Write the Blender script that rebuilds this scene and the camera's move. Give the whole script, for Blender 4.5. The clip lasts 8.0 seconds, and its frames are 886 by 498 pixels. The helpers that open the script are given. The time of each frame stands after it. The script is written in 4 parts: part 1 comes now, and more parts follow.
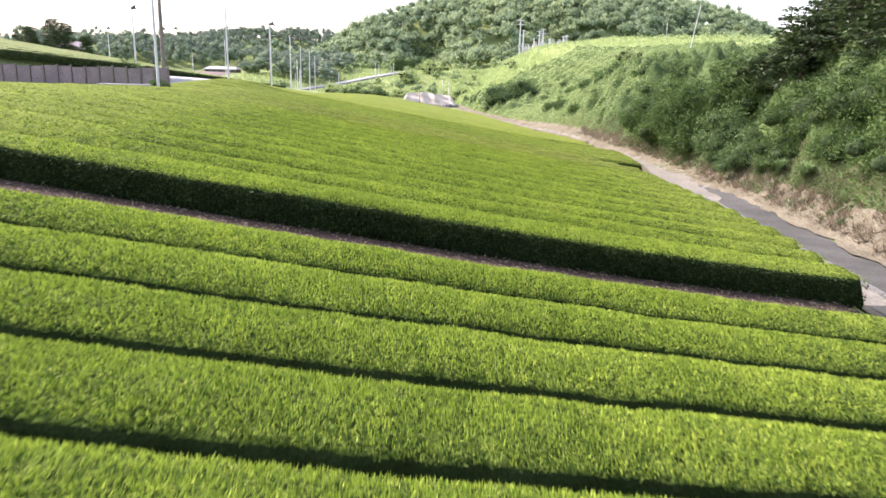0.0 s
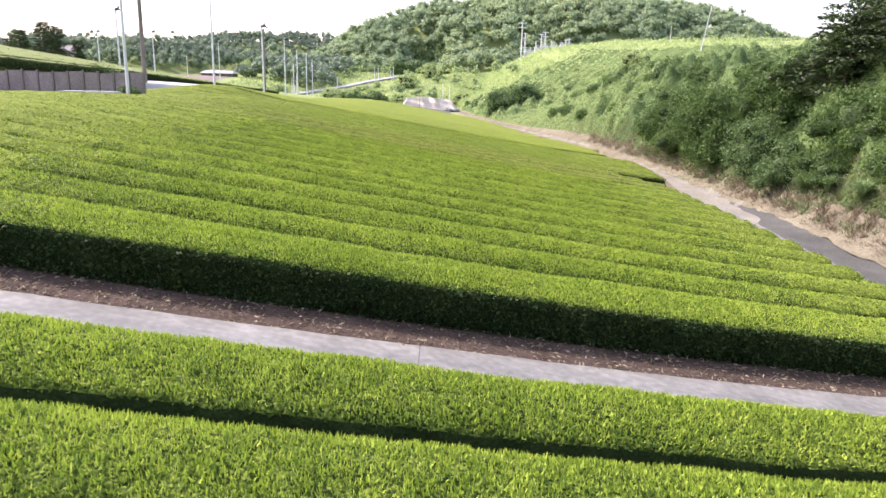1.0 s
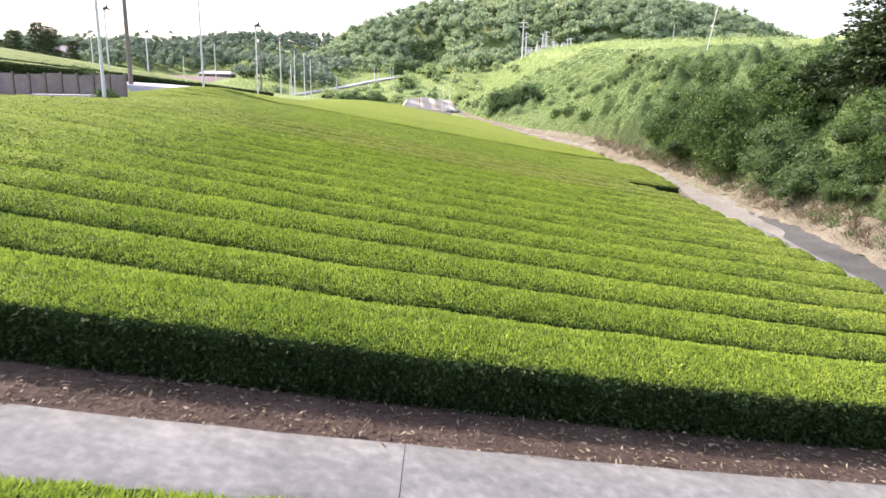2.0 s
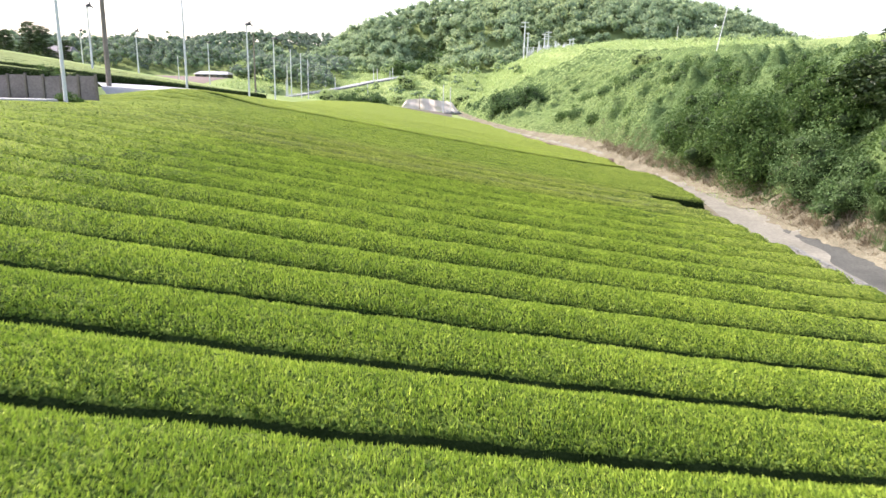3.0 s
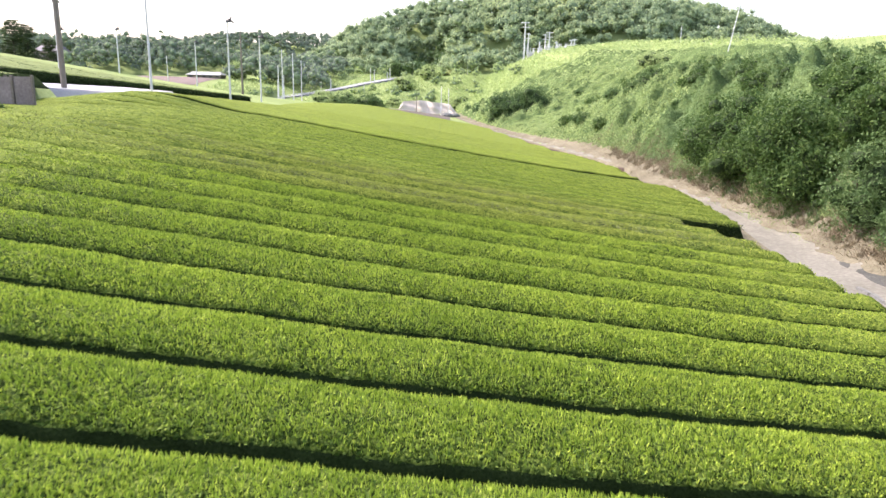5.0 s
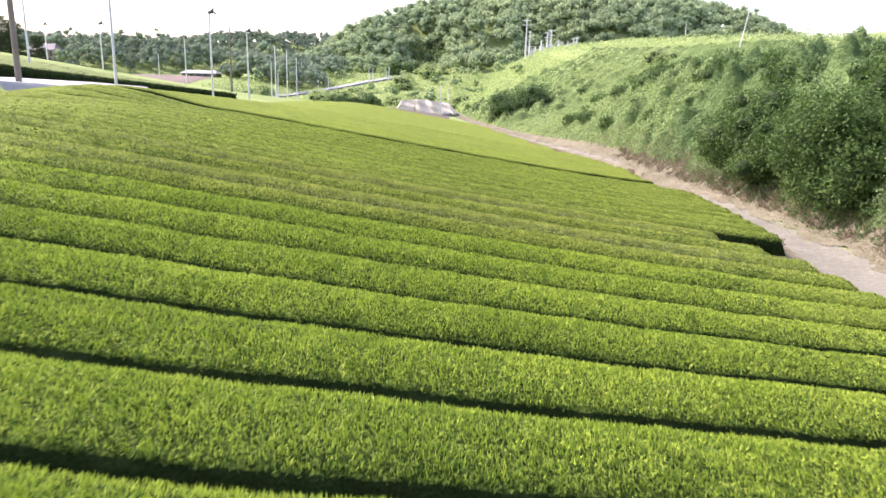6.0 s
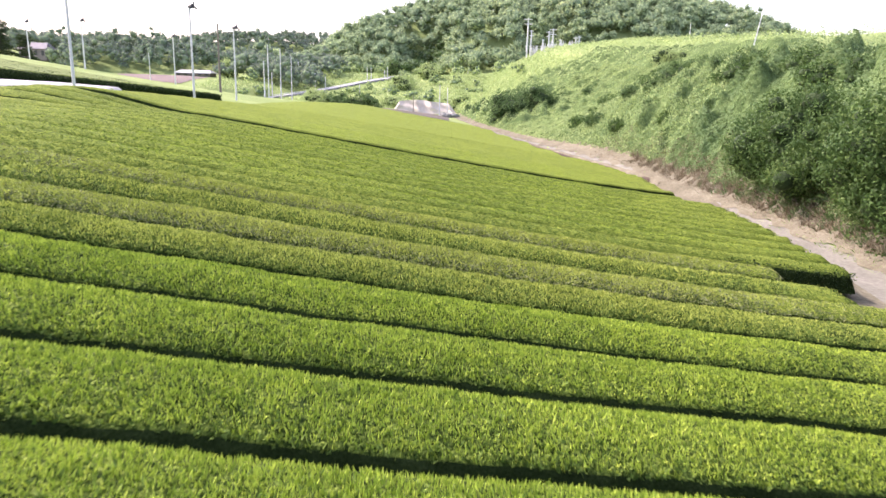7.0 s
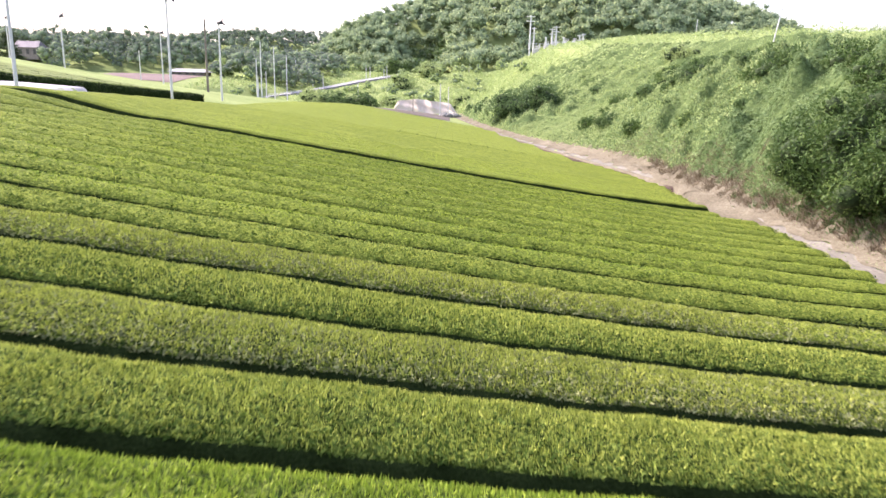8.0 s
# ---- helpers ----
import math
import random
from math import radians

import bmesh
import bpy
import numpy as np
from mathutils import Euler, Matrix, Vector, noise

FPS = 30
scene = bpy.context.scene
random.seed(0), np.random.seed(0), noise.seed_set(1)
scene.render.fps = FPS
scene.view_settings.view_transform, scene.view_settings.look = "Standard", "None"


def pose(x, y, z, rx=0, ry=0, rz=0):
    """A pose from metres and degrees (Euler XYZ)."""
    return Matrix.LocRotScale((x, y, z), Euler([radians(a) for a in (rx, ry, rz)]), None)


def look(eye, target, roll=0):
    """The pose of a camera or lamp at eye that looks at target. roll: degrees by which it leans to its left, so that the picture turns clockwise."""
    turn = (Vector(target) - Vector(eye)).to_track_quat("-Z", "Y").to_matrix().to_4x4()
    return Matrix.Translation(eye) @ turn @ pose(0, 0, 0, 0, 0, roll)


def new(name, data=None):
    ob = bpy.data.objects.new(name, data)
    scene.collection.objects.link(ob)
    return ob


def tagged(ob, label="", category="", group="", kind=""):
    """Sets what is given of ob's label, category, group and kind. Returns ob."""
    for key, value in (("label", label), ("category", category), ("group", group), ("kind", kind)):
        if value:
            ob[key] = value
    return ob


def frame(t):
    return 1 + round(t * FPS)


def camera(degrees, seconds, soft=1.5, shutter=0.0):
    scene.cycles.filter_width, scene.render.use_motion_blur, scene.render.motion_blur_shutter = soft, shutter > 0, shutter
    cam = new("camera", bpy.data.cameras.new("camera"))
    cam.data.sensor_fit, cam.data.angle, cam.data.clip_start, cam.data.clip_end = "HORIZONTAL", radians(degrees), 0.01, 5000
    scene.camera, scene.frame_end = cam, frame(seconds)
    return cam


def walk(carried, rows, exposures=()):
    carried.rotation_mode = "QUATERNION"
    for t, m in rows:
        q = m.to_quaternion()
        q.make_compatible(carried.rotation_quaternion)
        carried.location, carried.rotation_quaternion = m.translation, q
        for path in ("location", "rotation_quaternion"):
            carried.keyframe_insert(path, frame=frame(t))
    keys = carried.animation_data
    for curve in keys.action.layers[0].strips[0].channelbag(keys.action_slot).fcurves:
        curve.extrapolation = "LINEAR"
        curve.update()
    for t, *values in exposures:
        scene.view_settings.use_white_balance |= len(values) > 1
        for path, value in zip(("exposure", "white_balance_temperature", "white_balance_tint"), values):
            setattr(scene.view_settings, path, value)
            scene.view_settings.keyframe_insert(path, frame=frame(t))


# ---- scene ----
cam = camera(64.99, 8.0, 1.5, 0.2)
# seconds, x, y, z, turn to the left, pitch, roll
PATH = [
    (0, 0.000, 0.000, 4.000, -0.012, -13.936, 1.352),
    (0.5, -0.082, 3.282, 4.134, -0.019, -13.658, 1.326),
    (1, -0.173, 4.864, 4.117, 0.022, -13.660, 1.274),
    (1.2, -0.194, 5.294, 4.134, 0.039, -13.664, 1.245),
    (2.3, -0.073, 8.858, 4.269, 0.105, -13.664, 1.164),
    (2.5, -0.079, 9.700, 4.296, 0.125, -13.661, 1.176),
    (3, -0.145, 11.735, 4.336, 0.101, -13.632, 1.237),
    (3.5, -0.119, 13.581, 4.374, 0.070, -13.611, 1.259),
    (4, -0.020, 15.101, 4.405, 0.050, -13.601, 1.321),
    (4.5, 0.078, 16.335, 4.421, 0.030, -13.608, 1.339),
    (4.7, 0.105, 16.764, 4.429, 0.016, -13.576, 1.351),
    (5.8, 0.501, 21.262, 4.082, 0.095, -13.529, 1.415),
    (6, 0.567, 22.354, 3.985, 0.098, -13.539, 1.406),
    (6.5, 0.652, 25.049, 3.977, 0.085, -13.513, 1.416),
    (7, 0.657, 27.382, 3.992, 0.086, -13.536, 1.437),
    (7.5, 0.643, 30.004, 3.988, 0.111, -13.540, 1.385),
    (8, 0.625, 32.994, 3.984, 0.160, -13.631, 1.351),
]


def flown(x, y, z, turn, pitch, roll):
    a, b = radians(turn), radians(pitch)
    ahead = Vector((-math.sin(a) * math.cos(b), math.cos(a) * math.cos(b), math.sin(b)))
    eye = Vector((x, y, z))
    return look(eye, eye + 10 * ahead, roll)


# seconds, stops, kelvin, tint: the picture's balance wanders a little
BALANCE = [(0, 1.3, 6500, 27), (1, 1.3, 6500, 28), (2.5, 1.3, 6500, 22), (3.5, 1.3, 6500, 17), (4.5, 1.3, 6500, 20), (6.5, 1.3, 6500, 28), (8, 1.3, 6500, 30)]
walk(cam, [(row[0], flown(*row[1:])) for row in PATH], BALANCE)
# ---- end of path ----

# ---- light ----
SUN_FROM = Vector((-0.84, 0.36, 0.9)).normalized()
world = bpy.data.worlds.new("sky")
scene.world = world
world.use_nodes = True
wn = world.node_tree
sky = wn.nodes.new("ShaderNodeTexSky")
sky.sky_type = "NISHITA"
sky.sun_disc = False
sky.sun_elevation = math.asin(SUN_FROM.z)
sky.sun_rotation = math.atan2(SUN_FROM.x, SUN_FROM.y)
sky.dust_density = 3.0
sky.air_density = 1.0
sky.ozone_density = 0.2
haze = wn.nodes.new("ShaderNodeVectorMath")
haze.operation = "ADD"
haze.inputs[1].default_value = (1.0, 1.05, 1.12)  # thin white cloud over the whole sky
wn.links.new(sky.outputs[0], haze.inputs[0])
wn.links.new(haze.outputs[0], wn.nodes["Background"].inputs[0])
wn.nodes["Background"].inputs[1].default_value = 0.15
sun_data = bpy.data.lights.new("sun", "SUN")
sun_data.energy, sun_data.angle, sun_data.color = 2.95, radians(1.5), (1.0, 0.94, 0.84)
sun = new("sun", sun_data)
sun.matrix_world = look(Vector((0, 0, 60)) + SUN_FROM * 50, (0, 0, 60))


# ---- materials ----
def material(name, colour, rough=0.8, vary=(), scale=6.0, fine=60.0, bump=0.3, depth=0.02, metal=0.0, leaf=0.0, island=0.0, spec=0.3):
    """A surface whose colour wanders between the given ones by noise at two scales; leaf: how much light passes through it."""
    m = bpy.data.materials.new(name)
    m.use_nodes = True
    t = m.node_tree
    n, l = t.nodes, t.links
    bsdf = n["Principled BSDF"]
    bsdf.inputs["Roughness"].default_value = rough
    bsdf.inputs["Metallic"].default_value = metal
    bsdf.inputs["Specular IOR Level"].default_value = spec
    co = n.new("ShaderNodeTexCoord")
    big = n.new("ShaderNodeTexNoise")
    big.inputs["Scale"].default_value = scale
    big.inputs["Detail"].default_value = 4
    small = n.new("ShaderNodeTexNoise")
    small.inputs["Scale"].default_value = fine
    small.inputs["Detail"].default_value = 3
    l.new(co.outputs["Object"], big.inputs["Vector"])
    l.new(co.outputs["Object"], small.inputs["Vector"])
    mean = n.new("ShaderNodeMath")
    mean.operation = "MULTIPLY_ADD"
    l.new(small.outputs[0], mean.inputs[0])
    mean.inputs[1].default_value = 0.5
    half = n.new("ShaderNodeMath")
    half.operation = "MULTIPLY"
    l.new(big.outputs[0], half.inputs[0])
    half.inputs[1].default_value = 0.5
    l.new(half.outputs[0], mean.inputs[2])
    value = mean.outputs[0]
    if island:
        geo = n.new("ShaderNodeNewGeometry")
        mix = n.new("ShaderNodeMath")
        mix.operation = "MULTIPLY_ADD"
        l.new(geo.outputs["Random Per Island"], mix.inputs[0])
        mix.inputs[1].default_value = island
        less = n.new("ShaderNodeMath")
        less.operation = "MULTIPLY_ADD"
        l.new(value, less.inputs[0])
        less.inputs[1].default_value = 1.0
        less.inputs[2].default_value = -island / 2
        l.new(less.outputs[0], mix.inputs[2])
        value = mix.outputs[0]
    ramp = n.new("ShaderNodeValToRGB")
    stops = [colour, *vary] if vary else [colour, colour]
    ramp.color_ramp.elements[0].position, ramp.color_ramp.elements[1].position = 0.3, 0.7
    for k in range(len(stops) - 2):
        ramp.color_ramp.elements.new(0.3 + 0.4 * (k + 1) / (len(stops) - 1))
    for e, c in zip(ramp.color_ramp.elements, stops):
        e.color = (*c, 1)
    l.new(value, ramp.inputs[0])
    l.new(ramp.outputs[0], bsdf.inputs["Base Color"])
    if bump:
        b = n.new("ShaderNodeBump")
        b.inputs["Strength"].default_value = bump
        b.inputs["Distance"].default_value = depth
        l.new(mean.outputs[0], b.inputs["Height"])
        l.new(b.outputs[0], bsdf.inputs["Normal"])
    if leaf:
        tr = n.new("ShaderNodeBsdfTranslucent")
        l.new(ramp.outputs[0], tr.inputs[0])
        mx = n.new("ShaderNodeMixShader")
        mx.inputs[0].default_value = leaf
        l.new(bsdf.outputs[0], mx.inputs[1])
        l.new(tr.outputs[0], mx.inputs[2])
        l.new(mx.outputs[0], n["Material Output"].inputs[0])
    return m


def cells(name, colours, scale):
    """A plucked canopy from farther off: small leafy cells, each of its own green, that stand up in the middle."""
    m = material(name, colours[0], 0.8, colours[1:], 0.25, 3.0, 0, spec=0.05)
    n, l = m.node_tree.nodes, m.node_tree.links
    vor = n.new("ShaderNodeTexVoronoi")
    vor.inputs["Scale"].default_value = scale
    l.new(n["Texture Coordinate"].outputs["Object"], vor.inputs["Vector"])
    parts = n.new("ShaderNodeSeparateColor")
    l.new(vor.outputs["Color"], parts.inputs[0])
    ramp = n["Color Ramp"]
    wander = ramp.inputs[0].links[0].from_socket
    mix = n.new("ShaderNodeMath")
    mix.operation = "MULTIPLY_ADD"
    l.new(parts.outputs[0], mix.inputs[0])
    mix.inputs[1].default_value = 0.45
    less = n.new("ShaderNodeMath")
    less.operation = "SUBTRACT"
    l.new(wander, less.inputs[0])
    less.inputs[1].default_value = 0.225
    l.new(less.outputs[0], mix.inputs[2])
    l.new(mix.outputs[0], ramp.inputs[0])
    b = n.new("ShaderNodeBump")
    b.invert = True
    b.inputs["Strength"].default_value = 1.0
    b.inputs["Distance"].default_value = 0.7 / scale
    l.new(vor.outputs["Distance"], b.inputs["Height"])
    l.new(b.outputs[0], n["Principled BSDF"].inputs["Normal"])
    return m


TEA_LEAF = material("tea_leaf", (0.20, 0.30, 0.035), 0.6, [(0.32, 0.44, 0.055), (0.46, 0.56, 0.085)], 0.3, 2.0, 0, leaf=0.2, island=0.5, spec=0.15)
TEA_DULL = material("tea_leaf_dull", (0.24, 0.295, 0.055), 0.6, [(0.36, 0.425, 0.085), (0.50, 0.55, 0.12)], 0.5, 2.0, 0, leaf=0.2, island=0.5, spec=0.15)
TEA_MATURE = material("tea_leaf_mature", (0.06, 0.11, 0.02), 0.7, [(0.11, 0.175, 0.035), (0.17, 0.24, 0.05)], 0.6, 5.0, 0, leaf=0.15, island=0.6, spec=0.05)
TEA_GREY = material("tea_leaf_and_twig_grey", (0.12, 0.14, 0.065), 0.7, [(0.20, 0.23, 0.105), (0.30, 0.33, 0.15)], 0.6, 5.0, 0, leaf=0.15, island=0.6, spec=0.05)
# Old leaves are dark green; the shade of the hedge face is added to that.
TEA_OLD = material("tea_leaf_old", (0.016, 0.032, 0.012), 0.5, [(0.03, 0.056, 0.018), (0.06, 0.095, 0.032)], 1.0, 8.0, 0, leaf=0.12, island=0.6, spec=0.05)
# Darker than the shoots on it: shade between leaves put into the colour.
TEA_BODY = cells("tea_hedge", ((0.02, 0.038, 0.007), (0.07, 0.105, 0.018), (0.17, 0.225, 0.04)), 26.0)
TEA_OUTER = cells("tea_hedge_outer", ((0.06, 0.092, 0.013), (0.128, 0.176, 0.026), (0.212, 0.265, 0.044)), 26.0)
# Hedge sides: old leaves and stems, blackened further to paint in the gaps' shade.
TEA_SIDE_SHADE = material("tea_hedge_side_shade", (0.012, 0.02, 0.006), 0.9, [(0.022, 0.036, 0.011), (0.04, 0.06, 0.02)], 2.0, 26.0, 1.0, 0.08, spec=0.02)
# Far hedges: a little distance haze is mixed in as a lighter green.
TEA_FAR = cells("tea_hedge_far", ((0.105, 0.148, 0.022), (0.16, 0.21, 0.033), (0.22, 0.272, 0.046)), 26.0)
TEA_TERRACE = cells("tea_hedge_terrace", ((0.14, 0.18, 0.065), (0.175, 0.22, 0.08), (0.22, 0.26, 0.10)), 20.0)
SOIL = material("soil", (0.032, 0.021, 0.015), 0.95, [(0.066, 0.045, 0.033), (0.11, 0.079, 0.06)], 1.6, 14.0, 1.0, 0.09)
DRY = material("dry_soil", (0.095, 0.085, 0.058), 0.95, [(0.165, 0.15, 0.106), (0.25, 0.232, 0.17)], 0.5, 7.0, 0.8, 0.06, spec=0.05)
STRAW = material("straw", (0.14, 0.112, 0.07), 0.8, [(0.24, 0.20, 0.135), (0.37, 0.32, 0.225)], 0.5, 7.0, 0, leaf=0.3, island=0.6)
DEAD = material("withered_leaf", (0.06, 0.045, 0.025), 0.8, [(0.11, 0.085, 0.045), (0.17, 0.135, 0.075)], 0.5, 5.0, 0, leaf=0.3, island=0.6)
DIRT = material("pale_dirt", (0.13, 0.125, 0.10), 0.95, [(0.195, 0.188, 0.155), (0.28, 0.27, 0.225)], 0.35, 6.0, 0.7, 0.05)
ASPHALT = material("asphalt", (0.045, 0.047, 0.041), 0.9, [(0.075, 0.077, 0.069), (0.125, 0.126, 0.112)], 0.6, 12.0, 0.4, 0.02)
CONCRETE = material("concrete", (0.11, 0.114, 0.106), 0.85, [(0.172, 0.177, 0.165), (0.26, 0.265, 0.248)], 0.9, 7.0, 0.5, 0.02)
PALE = material("pale_paving", (0.30, 0.30, 0.305), 0.8, [(0.36, 0.36, 0.365), (0.42, 0.42, 0.42)], 0.6, 9.0, 0.2, 0.02)
WALL = material("old_retaining_wall", (0.15, 0.125, 0.12), 0.9, [(0.22, 0.19, 0.18), (0.30, 0.26, 0.25)], 0.8, 9.0, 0.5, 0.03)
GRASS = material("slope_green", (0.16, 0.215, 0.08), 0.95, [(0.23, 0.29, 0.115), (0.31, 0.37, 0.16)], 0.1, 2.5, 1.0, 0.25, spec=0.02)
# Creeper mass below the leaves, its green darkened for the shade between them.
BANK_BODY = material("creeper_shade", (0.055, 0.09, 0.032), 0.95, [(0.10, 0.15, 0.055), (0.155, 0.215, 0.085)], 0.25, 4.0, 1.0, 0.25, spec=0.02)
LEAF = material("shrub_leaf", (0.045, 0.09, 0.025), 0.55, [(0.08, 0.142, 0.037), (0.145, 0.215, 0.058)], 0.3, 2.0, 0, leaf=0.3, island=0.25, spec=0.15)
LEAF_MID = material("grey_green_leaf", (0.06, 0.11, 0.038), 0.55, [(0.105, 0.175, 0.06), (0.175, 0.255, 0.095)], 0.3, 2.0, 0, leaf=0.3, island=0.2, spec=0.15)
LEAF_CREEPER = material("creeper_leaf", (0.125, 0.20, 0.08), 0.6, [(0.175, 0.265, 0.11), (0.24, 0.335, 0.145)], 0.12, 0.8, 0, leaf=0.35, island=0.15, spec=0.1)
LEAF_LIGHT = material("light_leaf", (0.26, 0.35, 0.14), 0.6, [(0.355, 0.45, 0.19), (0.46, 0.535, 0.245)], 0.08, 0.8, 0, leaf=0.4, island=0.18, spec=0.05)
LEAF_DARK = material("dark_leaf", (0.022, 0.042, 0.015), 0.5, [(0.042, 0.072, 0.023), (0.075, 0.115, 0.034)], 0.5, 3.0, 0, leaf=0.25, island=0.4)
# Solid shrub cores, near black: the shade inside the foliage as a colour.
CORE_SHADE = material("shaded_core", (0.018, 0.034, 0.011), 0.9, [(0.032, 0.056, 0.018), (0.055, 0.085, 0.028)], 1.0, 7.0, 1.0, 0.15)
# Hill and far woods: distance haze put into the colours as lighter, bluer greens.
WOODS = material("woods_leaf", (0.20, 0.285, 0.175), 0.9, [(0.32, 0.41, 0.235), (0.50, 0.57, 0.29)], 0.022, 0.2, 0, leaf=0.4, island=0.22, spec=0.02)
WOODS_FAR = material("hazy_far_woods_leaf", (0.11, 0.145, 0.125), 0.9, [(0.16, 0.20, 0.165), (0.23, 0.27, 0.20)], 0.022, 0.2, 0, leaf=0.4, island=0.2, spec=0.02)
BARK = material("bark", (0.06, 0.045, 0.035), 0.95, [(0.12, 0.09, 0.07)], 3.0, 30.0, 0.6, 0.02)
POLE_WHITE = material("galvanised_steel", (0.52, 0.53, 0.53), 0.5, [(0.66, 0.67, 0.67)], 2.0, 20.0, 0.1, 0.01, metal=0.05)
POLE_DARK = material("weathered_concrete_pole", (0.14, 0.12, 0.10), 0.9, [(0.24, 0.21, 0.18)], 2.0, 20.0, 0.3, 0.02)
FAN_DARK = material("fan_housing", (0.05, 0.05, 0.05), 0.5, [(0.09, 0.09, 0.09)], 3.0, 20.0, 0.1, 0.01)


# ---- shapes ----
def mesh_from(name, verts, quads, mat, smooth=False):
    me = bpy.data.meshes.new(name)
    verts, quads = np.asarray(verts, np.float32), np.asarray(quads, np.int32)
    k = quads.shape[1]
    me.vertices.add(len(verts))
    me.vertices.foreach_set("co", verts.ravel())
    me.loops.add(quads.size)
    me.loops.foreach_set("vertex_index", quads.ravel())
    me.polygons.add(len(quads))
    me.polygons.foreach_set("loop_start", np.arange(0, quads.size, k, dtype=np.int32))
    if smooth:
        me.polygons.foreach_set("use_smooth", np.ones(len(quads), bool))
    me.update(calc_edges=True)
    me.materials.append(mat)
    return me


def part_mesh(name, me, parent, label=""):
    ob = new(name, me)
    ob.parent = parent
    return tagged(ob, label)


def part(name, bm, mat, parent, label=""):
    """Links a bmesh as one mesh object under a thing or a part."""
    me = bpy.data.meshes.new(name)
    bm.to_mesh(me)
    bm.free()
    me.materials.append(mat)
    return part_mesh(name, me, parent, label)


def thing(name, x, y, z, label, category, group="", kind="", turn=0.0):
    ob = new(name)
    ob.empty_display_size = 0.2
    ob.matrix_basis = pose(x, y, z, 0, 0, turn)
    return tagged(ob, label, category, group, kind)


def sheet(xs, ys, height, name, mat, smooth=True):
    """A sheet over a grid of x and y (1D each) with height(x, y)."""
    gx, gy = np.meshgrid(xs, ys)
    v = np.stack([gx, gy, height(gx, gy)], -1).reshape(-1, 3)
    return mesh_from(name, v, grid_quads(len(ys), len(xs)), mat, smooth)


def grid_quads(rows, cols):
    i = np.arange(rows * cols).reshape(rows, cols)
    return np.stack([i[:-1, :-1], i[:-1, 1:], i[1:, 1:], i[1:, :-1]], -1).reshape(-1, 4)


def wave(x, y, seed, size):
    """Smooth noise between about -1 and 1, with features of that size."""
    r = np.random.default_rng(seed)
    out = 0
    for k in range(5):
        a, p, q = r.uniform(0, 2 * np.pi, 3)
        f = r.uniform(0.6, 1.7) * 2 * np.pi / size
        out = out + np.sin(f * (x * np.cos(a) + y * np.sin(a)) + p)
    return out / 2.6


def leaf_mesh(name, at, toward, length, width, mat, seed=1, plain=False, face=None):
    """Folded pointed leaves: each starts at its point and grows along its direction; face: the way most blades look."""
    r = np.random.default_rng(seed)
    n = len(at)
    turn = r.normal(size=(n, 3))
    if face is not None:
        toward = toward - 0.75 * (toward * face).sum(1, keepdims=True) * face
        turn = face + 0.38 * turn
    d = toward / np.linalg.norm(toward, axis=1, keepdims=True)
    side = np.cross(d, turn)
    side /= np.linalg.norm(side, axis=1, keepdims=True) + 1e-9
    lift = np.cross(side, d)
    length = np.broadcast_to(length, n)[:, None]
    width = np.broadcast_to(width, n)[:, None]
    mid = at + d * length * 0.45 + lift * length * 0.1
    if plain:
        v = np.stack([at + side * width / 2, at + d * length, at - side * width / 2], 1).reshape(-1, 3)
        return mesh_from(name, v, np.arange(3 * n).reshape(n, 3), mat)
    v = np.stack([at, mid + side * width / 2, at + d * length, mid - side * width / 2], 1).reshape(-1, 3)
    return mesh_from(name, v, np.arange(4 * n).reshape(n, 4), mat)


def tube(bm, a, b, ra, rb, sides=10):
    """A tapered round bar from a to b, closed at its ends."""
    a, b = Vector(a), Vector(b)
    m = Matrix.Translation((a + b) / 2) @ (b - a).to_track_quat("Z", "Y").to_matrix().to_4x4()
    bmesh.ops.create_cone(bm, cap_ends=True, segments=sides, radius1=ra, radius2=rb, depth=(b - a).length, matrix=m)
    return bm


def block(bm, x0, x1, y0, y1, z0, z1, bevel=0.0):
    m = pose((x0 + x1) / 2, (y0 + y1) / 2, (z0 + z1) / 2) @ Matrix.Diagonal((x1 - x0, y1 - y0, z1 - z0, 1))
    made = bmesh.ops.create_cube(bm, size=1, matrix=m)
    if bevel:
        edges = list({e for v in made["verts"] for e in v.link_edges})
        bmesh.ops.bevel(bm, geom=edges, offset=bevel, segments=2, affect="EDGES")
    return bm


# ---- the lie of the land ----
def steps(y, pairs):
    return np.interp(y, [p[0] for p in pairs], [p[1] for p in pairs])


def canopy(x, y):
    """Height of the plucked surface of the tea."""
    x, y = np.asarray(x, float), np.asarray(y, float)
    xe = np.where(x < -12, -12 - 2.8 * (1 - np.exp(-np.maximum(-12 - x, 0) / 2.8)), np.minimum(x, 22)) / 20
    far = np.maximum(y - 70, 0)
    ye = np.clip(y, -10, 70) / 50
    z = 0.399 - 3.577 * xe + 1.262 * ye + 0.24 * xe**2 + 0.205 * xe * ye - 1.274 * ye**2 + 0.382 * xe**3
    knoll = np.clip((y - 54) / 9, 0, 1) * np.clip((110 - y) / 40, 0, 1) * np.clip((-13 - x) / 6.5, 0, 1)
    knoll = knoll * knoll * (3 - 2 * knoll) * (0.95 - 0.13 * np.clip(-20 - x, 0, 6))
    return z + knoll - 0.02 * far - 0.026 * 12 * (1 - np.exp(-far / 12))


HEDGE = 0.62


